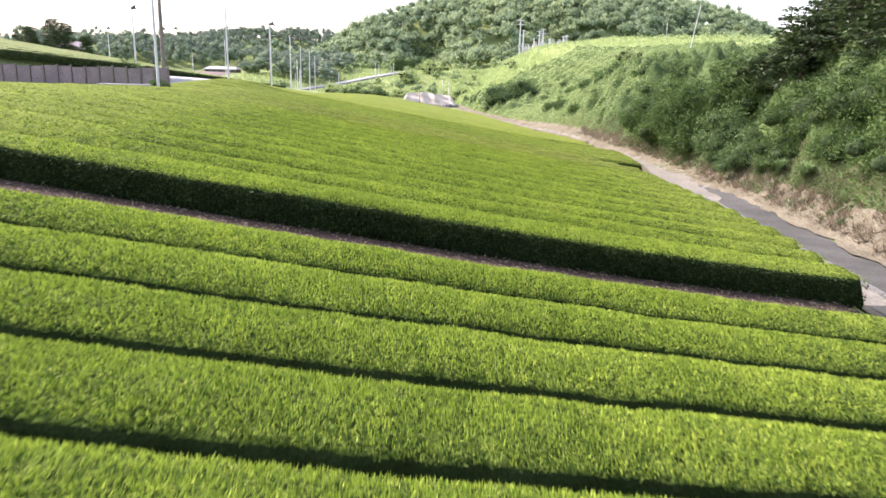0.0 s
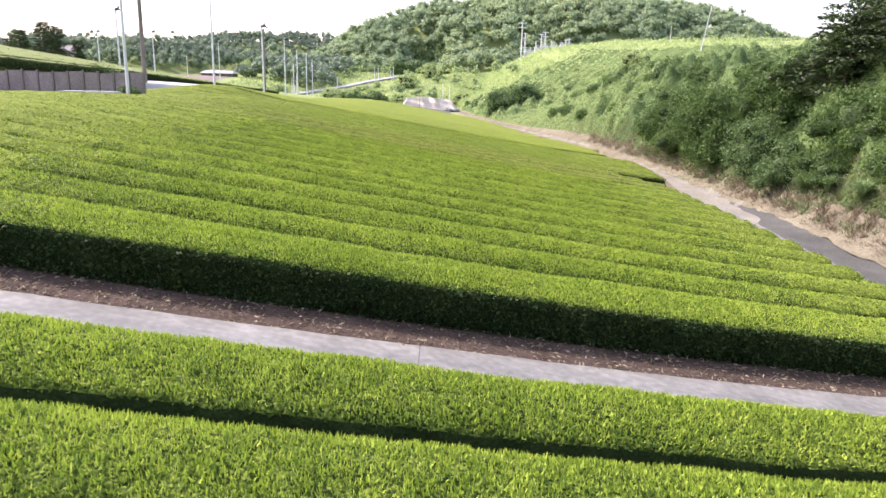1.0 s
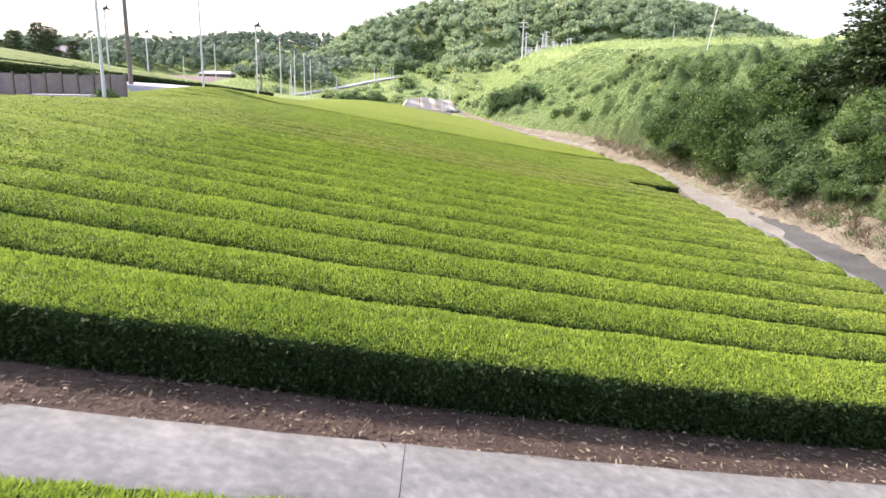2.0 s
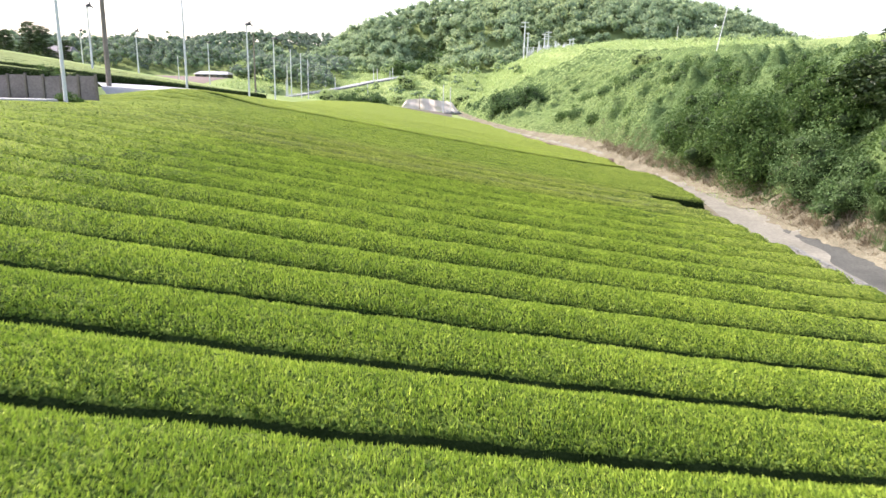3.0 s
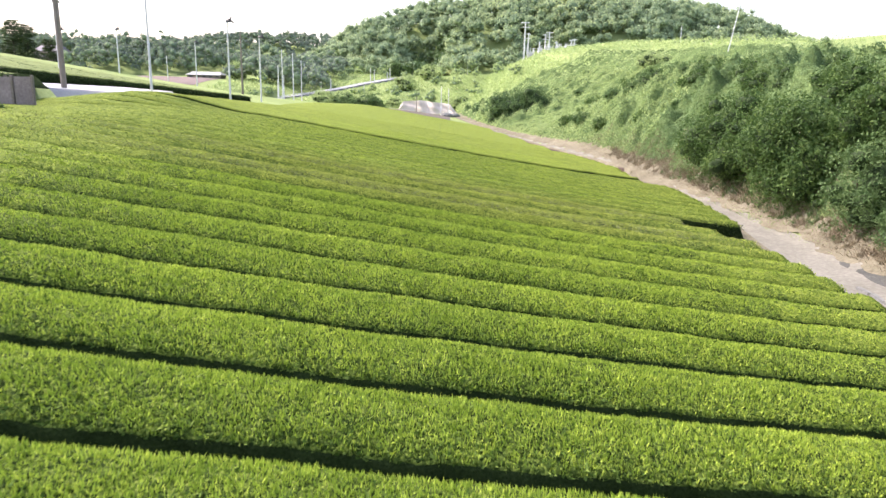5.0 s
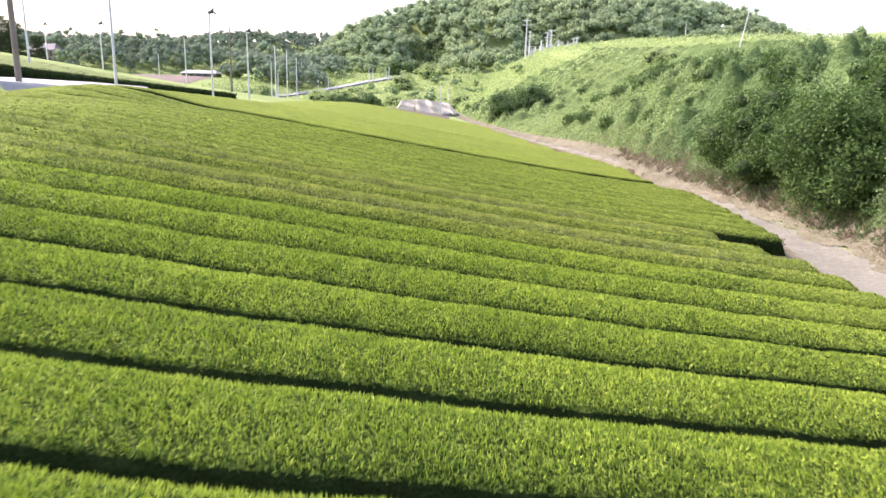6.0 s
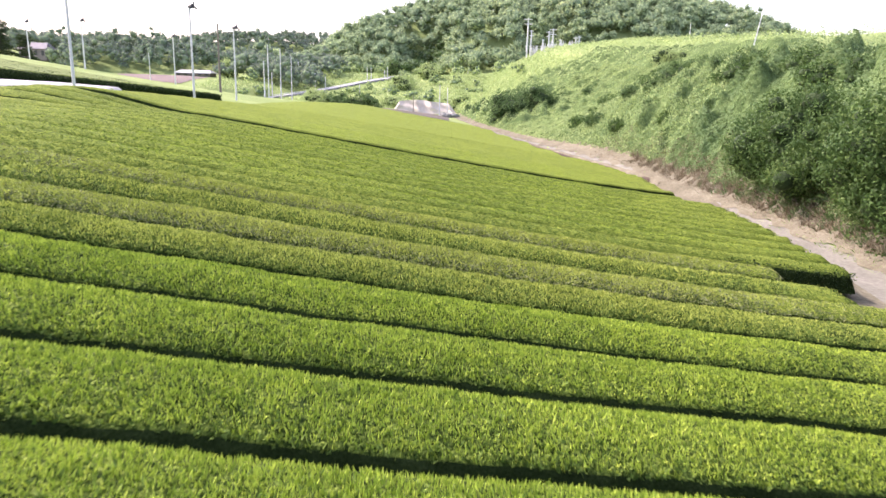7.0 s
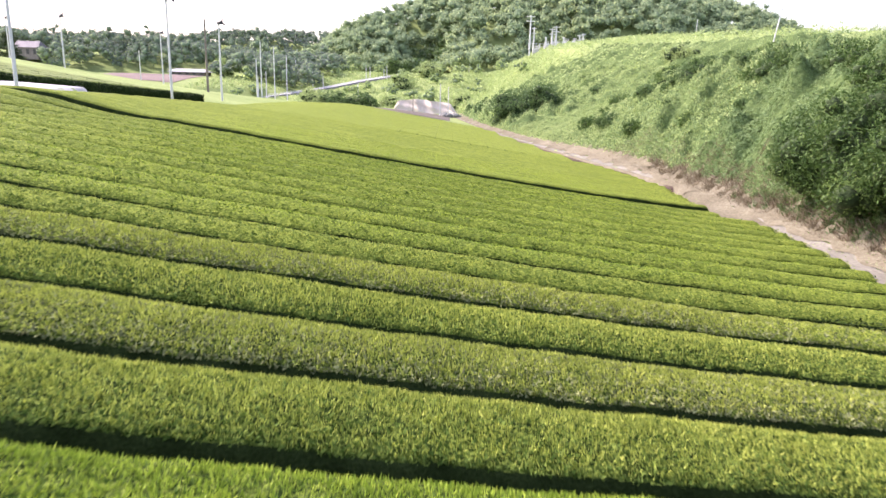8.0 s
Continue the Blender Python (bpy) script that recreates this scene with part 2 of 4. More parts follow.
def field_edge(y):
    """Where the tea rows end beside the lane."""
    return steps(y, [(-10, 10.4), (17, 11.2), (26, 12.4), (44.5, 12.3), (47.2, 10.9), (48.9, 10.1), (49.9, 13.9), (57, 15.1), (66.5, 16.3), (68, 14.6), (83, 16.6), (92, 15.6), (98, 14.2), (113, 11.6), (134, 8.0), (185, 2.2), (230, -2)])


def lane_edge(y):
    return steps(y, [(-10, 11.4), (17, 12.3), (30, 13.4), (45, 14.2), (57, 16.2), (70, 17.2), (83, 17.2), (92, 16.0), (98, 14.6), (113, 12.0), (134, 8.4), (185, 2.6), (230, -1.6)])


def bank_foot(y):
    return steps(y, [(-10, 18.5), (37, 18.6), (61, 19.0), (75, 18.6), (90, 18.2), (98, 17), (113, 14), (134, 10.5), (150, 8.0), (185, 4.5), (230, 1.5)])


def lane_height(y):
    return steps(y, [(-10, -2.3), (20, -2.45), (37, -2.6), (60, -2.9), (75, -3.1), (98, -3.3), (140, -3.7), (230, -4.2)])


def bank(s, y):
    """Height of the bank above the lane, s metres in from its foot."""
    near = np.interp(s, [-1.6, -0.6, 0, 1.0, 3, 5, 8, 14, 24, 60, 130], [0, 0.5, 1.1, 2.2, 5.0, 7.4, 8.6, 9.3, 10.1, 9.4, 8.0])
    far = np.interp(s, [-1.6, 0, 8, 16, 32, 60, 130], [0, 0.4, 2.6, 5.6, 13.5, 17, 19])
    far = far + np.clip((y - 150) / 110, 0, 1) * 5.5 * np.clip(s / 20, 0, 1)
    k = np.clip((y - 95) / 35, 0, 1)
    k = k * k * (3 - 2 * k)
    return near * (1 - k) + far * k


def terrace(x, y):
    """Top of the tea on the rise behind the retaining wall."""
    k = np.clip((y - 55) / 25, 0, 1)
    return 5.0 - 0.25 * k - (0.09 * (1 - k) + 0.145 * k) * (np.maximum(x, -110) + 30) - 0.035 * (np.minimum(y, 130) - 54)


def on_terrace(x, y, margin=0.0):
    """1 on the rise, 0 below it, falling over a short step."""
    second = 62 + (x + 38) * 2.64
    start = np.where(x < -38, 54.5, second)
    a = np.clip((y - start - margin) / 0.5, 0, 1) * np.clip((-19.5 - x - margin) / 2, 0, 1)
    b = np.clip((y - 54.5 - margin) / 0.5, 0, 1) * np.clip((63 - y - margin) / 0.5, 0, 1) * np.clip((-24.2 - x - margin) / 0.5, 0, 1)
    return np.maximum(a, b) * np.clip((170 - y) / 40, 0, 1)


# centre, half sizes and height of each rise
HILLS = [(72, 440, 162, 95, 44), (-95, 270, 50, 60, 4.0), (-145, 325, 80, 55, 11.5), (-200, 830, 170, 110, 42), (-420, 900, 260, 140, 40), (-420, 520, 190, 130, 24), (330, 640, 220, 130, 26), (60, 900, 200, 140, 40)]


def hills(x, y):
    z = 0 * x
    for cx, cy, rx, ry, h in HILLS:
        d = np.sqrt(((x - cx) / rx) ** 2 + ((y - cy) / ry) ** 2)
        z = np.maximum(z, h * np.clip(1 - d**3, 0, None))
    # a shaded hollow runs up into the wooded hill
    return z * (1 - 0.8 * np.exp(-(((x + 12) / 13) ** 2)) * np.clip((415 - y) / 30, 0, 1) * (y > 335))


def road_edge(y):
    """Where the far rows end beside the pale road."""
    return np.interp(y, [56, 66.5, 67.5, 90, 100], [-27.4, -27.4, -21.4, -26.7, -22.9])


def row_foot(x):
    """Far edge of the last long row beside the yard below the wall."""
    return 48.3 + 0.163 * x + 0.0022 * x**2


def road_top(x, y):
    return 3.23 - 0.02 * (y - 82) - 0.06 * (x + 30)


def sunk(x, y):
    """How far the ground drops along the strip between the two fields."""
    v = y - 0.163 * x - 0.0022 * x**2
    return 0.11 * np.clip((v - 13.0) / 0.35, 0, 1) * np.clip((16.9 - v) / 0.35, 0, 1)


def land(x, y):
    """Height of the bare ground anywhere."""
    x, y = np.asarray(x, float), np.asarray(y, float)
    field = canopy(x, y) - HEDGE - sunk(x, y)
    e, lane, foot = field_edge(y), lane_edge(y), bank_foot(y)
    road = lane_height(y)
    w = np.clip((x - e) / np.maximum(lane - e, 0.3), 0, 1)
    z = field * (1 - w) + road * w
    z = np.where(x > foot - 1.6, road + bank(x - foot, y), z)
    up = on_terrace(x, y)
    z = z * (1 - up) + (terrace(x, y) - 0.65) * up
    yard = np.clip((-19.2 - x) / 0.8, 0, 1) * np.clip((y - row_foot(x)) / 0.8, 0, 1) * (y < 60) * (1 - up)
    z = z * (1 - yard) + np.maximum(2.62, z) * yard
    paved = np.clip((road_edge(y) + 0.9 - x) / 0.8, 0, 1) * np.clip((y - 55.2) / 1.5, 0, 1) * np.clip((85 - y) / 2, 0, 1) * (1 - up) * (x > -60)
    z = z * (1 - paved) + road_top(x, y) * paved
    far = np.clip((y - 150) / 120, 0, 1)
    base = np.clip(-4.2 + 0.12 * np.maximum(y - 215, 0), -4.2, 6)
    z = np.where(x < foot, z * (1 - far) + base * far, np.where(y > 190, np.maximum(z, (z * (1 - far) + base * far)), z))
    out = np.clip((y - 300) / 60, 0, 1)
    z = np.where(x >= foot, z * (1 - out) + 8 * out, z)
    back = np.clip((-10 - y) / 60, 0, 1)
    z = z * (1 - back)
    return np.maximum(z, hills(x, y) + np.where(hills(x, y) > 0.2, 0, -50))


def lane_far(y):
    return np.minimum(bank_foot(y) - 1.2, lane_edge(y) + 2.7 + 0.75 * np.clip((48 - y) / 6, 0, 1))


def build_ground():
    xs = np.unique(np.concatenate([np.linspace(-1500, -120, 24), np.linspace(-120, -40, 28), np.linspace(-40, 10, 84), np.linspace(10, 32, 60), np.linspace(32, 120, 40), np.linspace(120, 1500, 24)]))
    ys = np.unique(np.concatenate([np.linspace(-400, -10, 12), np.linspace(-10, 110, 150), np.linspace(110, 300, 70), np.linspace(300, 1000, 60), np.linspace(1000, 3000, 10)]))

    def under(x, y):
        return land(x, y) - 0.3 * ((x > lane_far(y) + 0.3) & (x < bank_foot(y) + 34) & (y < 185)) - 0.3 * ((x > -44) & (x < field_edge(y)) & (y > -10) & (y < 53))

    ob = new("ground", sheet(xs, ys, under, "ground", GRASS))
    tagged(ob, "grassy ground with a green overgrown bank and far hills", "ground", kind="structure")


build_ground()


def strip(name, left, right, ys, mat, lift, label, category, cols=6, height=land):
    """A band of surface that follows the land between two lines."""
    u = np.linspace(0, 1, cols)
    gx = left(ys)[:, None] * (1 - u) + right(ys)[:, None] * u
    gy = np.repeat(ys[:, None], cols, 1)
    gz = height(gx, gy) + lift
    v = np.stack([gx, gy, gz], -1).reshape(-1, 3)
    return tagged(new(name, mesh_from(name, v, grid_quads(len(ys), cols), mat, True)), label, category, kind="structure")


YS = np.arange(-10, 230, 0.5)
strip("field_soil", lambda y: 0 * y - 45, lambda y: field_edge(y) + 0.3, np.arange(-10, 54, 0.5), SOIL, 0.02, "brown bare soil under the tea rows", "soil", 60)
strip("field_soil", lambda y: 0 * y - 20, lambda y: field_edge(y) + 0.3, np.arange(54, 146, 0.5), SOIL, 0.06, "brown bare soil under the far tea rows", "soil", 40)
strip("lane_verge", lambda y: field_edge(y) + 0.25, lambda y: lane_edge(y) + 0.2, YS, DRY, 0.07, "pale dry soil and straw at the edge of the field", "soil")
strip("lane", lane_edge, lane_far, np.arange(-10, 47.6, 0.5), ASPHALT, 0.03, "narrow grey asphalt farm lane below the bank", "road")
strip("dirt_lane", lane_edge, lane_far, np.arange(47, 230, 0.5), DIRT, 0.04, "pale dirt lane between the field and the bank", "road")
strip("dirt_lane", lane_edge, lambda y: lane_edge(y) + np.clip((y - 35) / 12, 0, 1) ** 1.7 * 2.2 + 1.35 + 0.3 * wave(y, 0 * y, 71, 4.0) * np.clip((y - 28) / 10, 0.15, 1) + 0.06 * wave(y, 0 * y, 72, 0.9), np.arange(20, 47.2, 0.25), DIRT, 0.045, "pale dirt washed over the asphalt beside the field", "road")
strip("bank_toe", lambda y: lane_far(y) - 0.2 + 0.25 * wave(y, 0 * y, 61, 3.0), lambda y: bank_foot(y) + 0.1, np.arange(-10, 230, 0.25), DRY, 0.09, "dry straw and bare earth at the foot of the bank", "soil", 20, lambda x, y: land(x, y) + 0.06 * wave(x, y, 62, 1.5) * np.clip(x - lane_far(y), 0, 1) + 0.03 * wave(x, y, 63, 0.7))


# ---- tea rows ----
def row_line(x, y0):
    return y0 + 0.163 * x + 0.0022 * x**2


def thin(x, wide=1.0):
    """How densely the leaves stand beside the middle of the field."""
    return np.interp(np.abs(x) / wide, [5, 8, 11, 16, 26], [1, 0.6, 0.2, 0.08, 0.03])


# across a row: the steep dark near face, the arched plucked top, the far face
ACROSS = np.array([-0.014, 0.0, 0.008, 0.028, 0.075, 0.25, 0.5, 0.75, 0.925, 0.972, 0.992, 1.0, 1.014])
ARCH = np.array([-HEDGE, -0.44, -0.23, -0.06, -0.005, 0.06, 0.105, 0.08, 0.0, -0.07, -0.24, -0.44, -HEDGE])


def ripple(x, y):
    return 0.012 * wave(x, y, 3, 0.6) + 0.016 * wave(x, y, 5, 2.2)


def tea_row(back, depth, x0, x1, label, group, seed, near, lift=0.0, grey=0.0):
    """One clipped hedge of tea: back is its far edge at x = 0. near: shoots per square metre beside the middle; grey: how bare its near half is."""
    r = np.random.default_rng(seed)
    step = 0.22 if near > 500 else 0.4
    xs = np.arange(x0, x1 + step, step)
    us, dome = ACROSS, ARCH
    if lift:
        us = np.concatenate([[0.055, 0.012], ACROSS[2:]])
        dome = np.array([-HEDGE - 0.2, -0.42, -0.04, 0.05, lift, lift + 0.03, lift + 0.03, 0.10, 0.04, -0.01, -0.12, -0.42, -HEDGE])
    gx = np.repeat(xs[:, None], len(us), 1)
    gy = row_line(xs, back)[:, None] - depth * (1 - us)
    if 18 < back < 46 or 50 < back < 64:
        # the clipped ends follow the line of the lane
        slant = field_edge(gy[-1]) - field_edge(gy[-1, 6])
        gx = gx + np.clip((xs[:, None] - x1 + 2.0) / 2.0, 0, 1) * np.clip(slant * 1.2, -0.6, 0.6)
    top = canopy(gx, gy) - 0.07
    gz = top + dome + ripple(gx, gy)
    gy = gy + 0.022 * wave(gx, gz * 3, 9, 0.7 if near > 500 else 2.0)
    ends = (np.arange(len(xs)) == 0) | (np.arange(len(xs)) == len(xs) - 1)
    gz[ends] = np.minimum(gz[ends], (top - HEDGE + 0.05)[ends])
    mid = float(r.uniform(-6, 6))
    ob = thing("tea_hedge", mid, float(row_line(mid, back) - depth / 2), float(canopy(mid, back)) - HEDGE, label, "tea hedge", group)
    origin = np.array(ob.location)
    v = np.stack([gx, gy, gz], -1).reshape(-1, 3) - origin
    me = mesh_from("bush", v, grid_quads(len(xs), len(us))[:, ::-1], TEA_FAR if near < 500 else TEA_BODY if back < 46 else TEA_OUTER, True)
    me.materials.append(TEA_SIDE_SHADE)
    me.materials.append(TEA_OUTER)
    # both side faces of the row get the colour darkened for shade
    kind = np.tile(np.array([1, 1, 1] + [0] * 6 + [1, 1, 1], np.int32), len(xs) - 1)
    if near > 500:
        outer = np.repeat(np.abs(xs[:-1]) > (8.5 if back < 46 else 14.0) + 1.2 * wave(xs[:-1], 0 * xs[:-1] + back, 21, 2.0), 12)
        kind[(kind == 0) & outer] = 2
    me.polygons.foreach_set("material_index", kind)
    part_mesh("bush", me, ob)
    if near <= 0:
        return ob
    area = depth * (x1 - x0)
    stretch = 1.6 if back > 46 else 1.0

    def grow(name, n, u_of, size0, size1, wide, spread, up, mat, sink, extra, label=""):
        """Leaves on the plucked surface, thinning out to both sides."""
        x = r.uniform(x0, x1, n)
        x = x[r.random(n) < thin(x, stretch)]
        n = len(x)
        size = r.uniform(size0, size1, n) * thin(x, stretch) ** -0.12 * (1300 / max(near, 300)) ** 0.3
        u = u_of(n)
        y = row_line(x, back) - depth * (1 - u)
        z = canopy(x, y) - 0.06 + np.interp(u, us[1:-1], dome[1:-1]) + ripple(x, y)
        d = np.stack([r.normal(0, spread, n), r.normal(0, spread, n) + (u - 0.5) * 0.5, r.uniform(*up, n)], -1)
        at = np.stack([x, y, z], -1) - origin - d * (size * (sink + (0.4 if back > 46 else 0.0) + 0.35 * np.clip((np.abs(x) / stretch - 5) / 6, 0, 1)))[:, None]
        part_mesh(name, leaf_mesh(name, at, d, size, size * wide, mat, seed + extra, True), ob, label)

    def fresh(n):
        u = (0.035 + 0.93 * r.random(n)) if back < 46 else (0.075 + 0.85 * r.random(n))
        thinner = (u < 0.42) & (r.random(n) < (0.15 + 0.55 * grey) * (1 - u / 0.42))
        return np.where(thinner, 0.4 + 0.57 * r.random(n), u)

    grow("young_leaves", int(near * area), fresh, 0.045, 0.095, 0.34, 0.33, (0.7, 1.5), TEA_DULL if grey else TEA_LEAF, 0.3, 0, "fresh yellow-green tea shoots")
    if near > 500:
        grow("mature_leaves", int(near * area * (0.16 + 0.2 * grey)), lambda n: 0.025 + 0.8 * r.random(n) ** 1.9, 0.045, 0.085, 0.5, 0.6, (0.1, 0.9), TEA_GREY if grey > 0.5 else TEA_MATURE, 0.2, 5000, "darker full-grown tea leaves")
    step_row = 47 < back < 48
    if not lift and not step_row:
        return ob
    # old leaves on the face towards the lower rows, coloured dark for its shade
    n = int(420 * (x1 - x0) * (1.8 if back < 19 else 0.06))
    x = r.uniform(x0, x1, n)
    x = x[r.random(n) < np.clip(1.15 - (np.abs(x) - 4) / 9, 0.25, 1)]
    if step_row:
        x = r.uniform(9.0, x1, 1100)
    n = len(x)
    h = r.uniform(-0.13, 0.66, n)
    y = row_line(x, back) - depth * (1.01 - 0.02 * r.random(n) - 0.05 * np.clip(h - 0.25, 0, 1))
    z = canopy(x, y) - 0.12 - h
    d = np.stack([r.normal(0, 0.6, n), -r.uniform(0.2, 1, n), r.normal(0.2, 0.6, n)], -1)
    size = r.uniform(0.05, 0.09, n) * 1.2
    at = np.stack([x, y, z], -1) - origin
    part_mesh("old_leaves", leaf_mesh("old_leaves", at, d, size, size * 0.45, TEA_OLD, seed + 1), ob, "old tea leaves, darkened as on a shaded face")
    return ob


def end_on_row(xc, y1, seed):
    """A hedge of the farthest plot, which runs away down the slope."""
    ys = np.arange(95.6 + (0.55 if xc < -3 else 0.1) * (xc + 3), y1, 0.7)
    if len(ys) < 4:
        return
    half = 0.84 - 0.09 * np.clip(1 - (ys - ys[0]) / 2.5, 0, 1)[:, None]
    v = np.linspace(-1, 1, 9)
    drop = np.array([-0.16, -0.008, 0.0, 0.0, 0.0, 0.0, 0.0, -0.008, -0.16])
    v[1], v[2], v[6], v[7] = -0.98, -0.86, 0.86, 0.98
    gx = xc + half * v + 0 * ys[:, None]
    gy = ys[:, None] + 0 * v
    gz = canopy(gx, gy) - 0.02 + drop + 0.02 * wave(gx, gy, 5, 2.0)
    gz[0] = np.minimum(gz[0], canopy(gx[0], gy[0]) - HEDGE)
    ob = thing("tea_hedge", float(xc), float(ys[0]), float(canopy(xc, ys[0])) - HEDGE, "clipped tea hedge running away down the last plot", "tea hedge", "tea rows of the farthest plot")
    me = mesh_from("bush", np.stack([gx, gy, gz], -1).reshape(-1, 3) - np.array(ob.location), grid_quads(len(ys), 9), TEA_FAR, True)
    me.materials.append(TEA_SIDE_SHADE)
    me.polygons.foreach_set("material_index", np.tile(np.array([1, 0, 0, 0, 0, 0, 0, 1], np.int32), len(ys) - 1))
    part_mesh("bush", me, ob)


PITCH, DEPTH = 1.85, 1.6
TEA_LABEL = "long clipped tea hedge with fresh yellow-green shoots"
DULL_LABEL = "long clipped tea hedge with sparse dull shoots and grey twigs"
for k in range(12):
    back = 13.1 - PITCH * k
    tea_row(back, DEPTH, -24, 11.2 - 0.3, TEA_LABEL + (" beside a concrete strip" if k == 0 else ""), "tea rows before the strip", 100 + k, 1200 if back > 5 else 520 if back > 3 else 0)
LAST = 27
for k in range(LAST):
    back = 18.25 + PITCH * k
    right = float(field_edge(back + 2.3))
    dens = 1200 if back < 44 else 900 if back < 49 else 520
    grey = {12: 0.3, 13: 0.6, 14: 0.5, 15: 0.7, 16: 0.3}.get(k, 0.0)
    tea_row(back, (DEPTH if back < 40 else DEPTH - 0.05 if back < 46 else DEPTH - 0.16) if k else DEPTH + 0.5, -max(24.0, 0.68 * back + 4) if back < 49 else -18.8 if back < 55 else -27, right, (DULL_LABEL if grey else TEA_LABEL) + (" above a concrete strip" if k == 0 else ""), "tea rows of the main field", 200 + k, dens, 0.09 if k == 0 else 0.0, grey)
for k in range(15):
    back = 69.5 + PITCH * k
    right = float(field_edge(back + 1.8))
    tea_row(back, DEPTH, float(steps(back, [(68, -21), (90, -26.3), (100, -22.5), (112, -19), (145, -24)])), right, "long clipped tea hedge in the far part of the field", "tea rows of the far field", 300 + k, 160 if k < 6 else 0, 0.0 if k else 0.14)
for k in range(23):
    xc = -22.4 + 1.62 * k
    ys = np.arange(96, 143, 0.5)
    inside = ys[(field_edge(ys) > xc + 0.9)]
    end_on_row(xc, float(inside.max()) if len(inside) else 96, 340 + k)

# the strip between the fields, cast in slabs with narrow joints
path = thing("concrete_strip", 0, 14.4, float(canopy(0, 14.4)) - HEDGE, "worn pale concrete strip between two tea hedges", "path", kind="structure")
for k in range(4):
    xs = np.linspace(-30.5 + 10 * k + 0.004, min(-20.5 + 10 * k - 0.004, 11.6) if k < 3 else 9.496, 21)
    us = np.array([0, 0, 0.33, 0.66, 1, 1])
    drop = np.array([-0.1, 0, 0, 0, 0, -0.1])
    gx = np.repeat(xs[:, None], 6, 1)
    gy = row_line(gx, 13.6) * (1 - us) + row_line(gx, 15.12) * us + 0.02 * wave(gx, gx, 15, 1.5) * us
    gz = canopy(gx, gy) - HEDGE - 0.05 + drop + 0.004 * (k % 2)
    v = np.stack([gx, gy, gz], -1).reshape(-1, 3) - np.array(path.location)
    part_mesh("slab", mesh_from("slab", v, grid_quads(21, 6)[:, ::-1], CONCRETE), path)


# ---- poles ----
def pole(x, y, z, height, r0, r1, mat, label, name="frost_fan_pole", category="pole", lean=0.0, fan=0, group="poles"):
    ob = thing(name, x, y, z, label, category, group)
    tip = (height * math.tan(radians(lean)), 0, height)
    part("shaft", tube(bmesh.new(), (0, 0, -0.4), tip, r0, r1, 12), mat, ob)
    if fan:
        part("motor", tube(bmesh.new(), (-0.08, 0.12, height + 0.1), (0.42, -0.28, height + 0.14), 0.15, 0.2), FAN_DARK, ob)
        bm = tube(bmesh.new(), (0.42, -0.28, height + 0.14), (0.54, -0.38, height + 0.13), 0.1, 0.06, 8)
        for a in (80, 200, 320):
            m = Matrix.Translation((0.5, -0.35, height + 0.13)) @ pose(0, 0, 0, 82, 0, 38) @ pose(0, 0, 0, 0, 0, a) @ pose(0.2, 0, 0, 18, 0, 0)
            bmesh.ops.create_cube(bm, size=1, matrix=m @ Matrix.Diagonal((0.4, 0.15, 0.02, 1)))
        part("propeller", bm, FAN_DARK, ob)
        part("bracket", block(bmesh.new(), -0.09, 0.09, -0.1, 0.1, height - 0.14, height + 0.02, 0.01), mat, ob)
    return ob


WHITE_LABEL = "tall slim galvanised steel pole with a frost fan"
def mast(x, y, top, r0=0.1, label=WHITE_LABEL, fan=1, mat=POLE_WHITE, name="frost_fan_pole", group="frost fan poles"):
    z = float(land(x, y)) - 0.1
    return pole(x, y, z, top - z, r0, r0 * 0.6, mat, label, name, fan=fan, group=group)


for x, y, top in ((-18.6, 46, 11.6), (-20.84, 68.3, 10.6), (-22.9, 93.4, 9.9), (-24.0, 110.2, 9.25), (-39, 90, 11.2), (-68, 145, 11.7), (-50.4, 128, 10.9), (-46.4, 150.5, 10.3)):
    mast(x, y, top, 0.1 if y < 70 else 0.12)
PLAIN = "slim pale steel pole in the valley"
for x, y, top in ((-68.0, 192, 8.8), (-32.2, 158, 9.7), (-31.6, 165, 9.3), (-35, 190, 8.6), (-36, 170, 3.9), (-37, 180, 5.0), (-33, 158, 6.8), (-52, 279, 9.5), (-45, 270, 7.7), (-43, 262, 5.6), (-39, 258, 4.6), (-26.2, 244, 2.6), (-1.2, 190, 3.2), (0.6, 196, 2.6), (4.35, 353, 14.2), (9.5, 353, 13.9), (-28, 280, 8.4), (-26.6, 280, 8.0), (-22, 282, 7.4), (-21, 282, 8.6), (84.5, 281.6, 26.0), (67.3, 293, 20.2)):
    mast(x, y, top, 0.13 if y < 200 else 0.17, PLAIN, 0, name="steel_pole", group="poles in the valley")
mast(-31.5, 128, 11.0, 0.17, "weathered brown pole without a fan", 0, POLE_DARK, "utility_pole", "poles in the valley")
mast(-7, 186, 0.8, 0.1, "thin dark pole beside a bare field", 0, POLE_DARK, "thin_pole", "poles in the valley")
pole(-26.7, 67.6, 2.2, 11.5, 0.2, 0.14, POLE_DARK, "weathered brown utility pole beside a pale road", "utility_pole")
pole(42.6, 128, 8.6, 8.6, 0.09, 0.07, POLE_WHITE, "pale pole leaning over on the overgrown bank", "leaning_pole", lean=9)

# ---- retaining wall, pale road and terrace ----
def sub_block(name, parent, x0, x1, y0, y1, z0, z1, mat, bevel=0.02):
    return part(name, block(bmesh.new(), x0, x1, y0, y1, z0, z1, bevel), mat, parent)


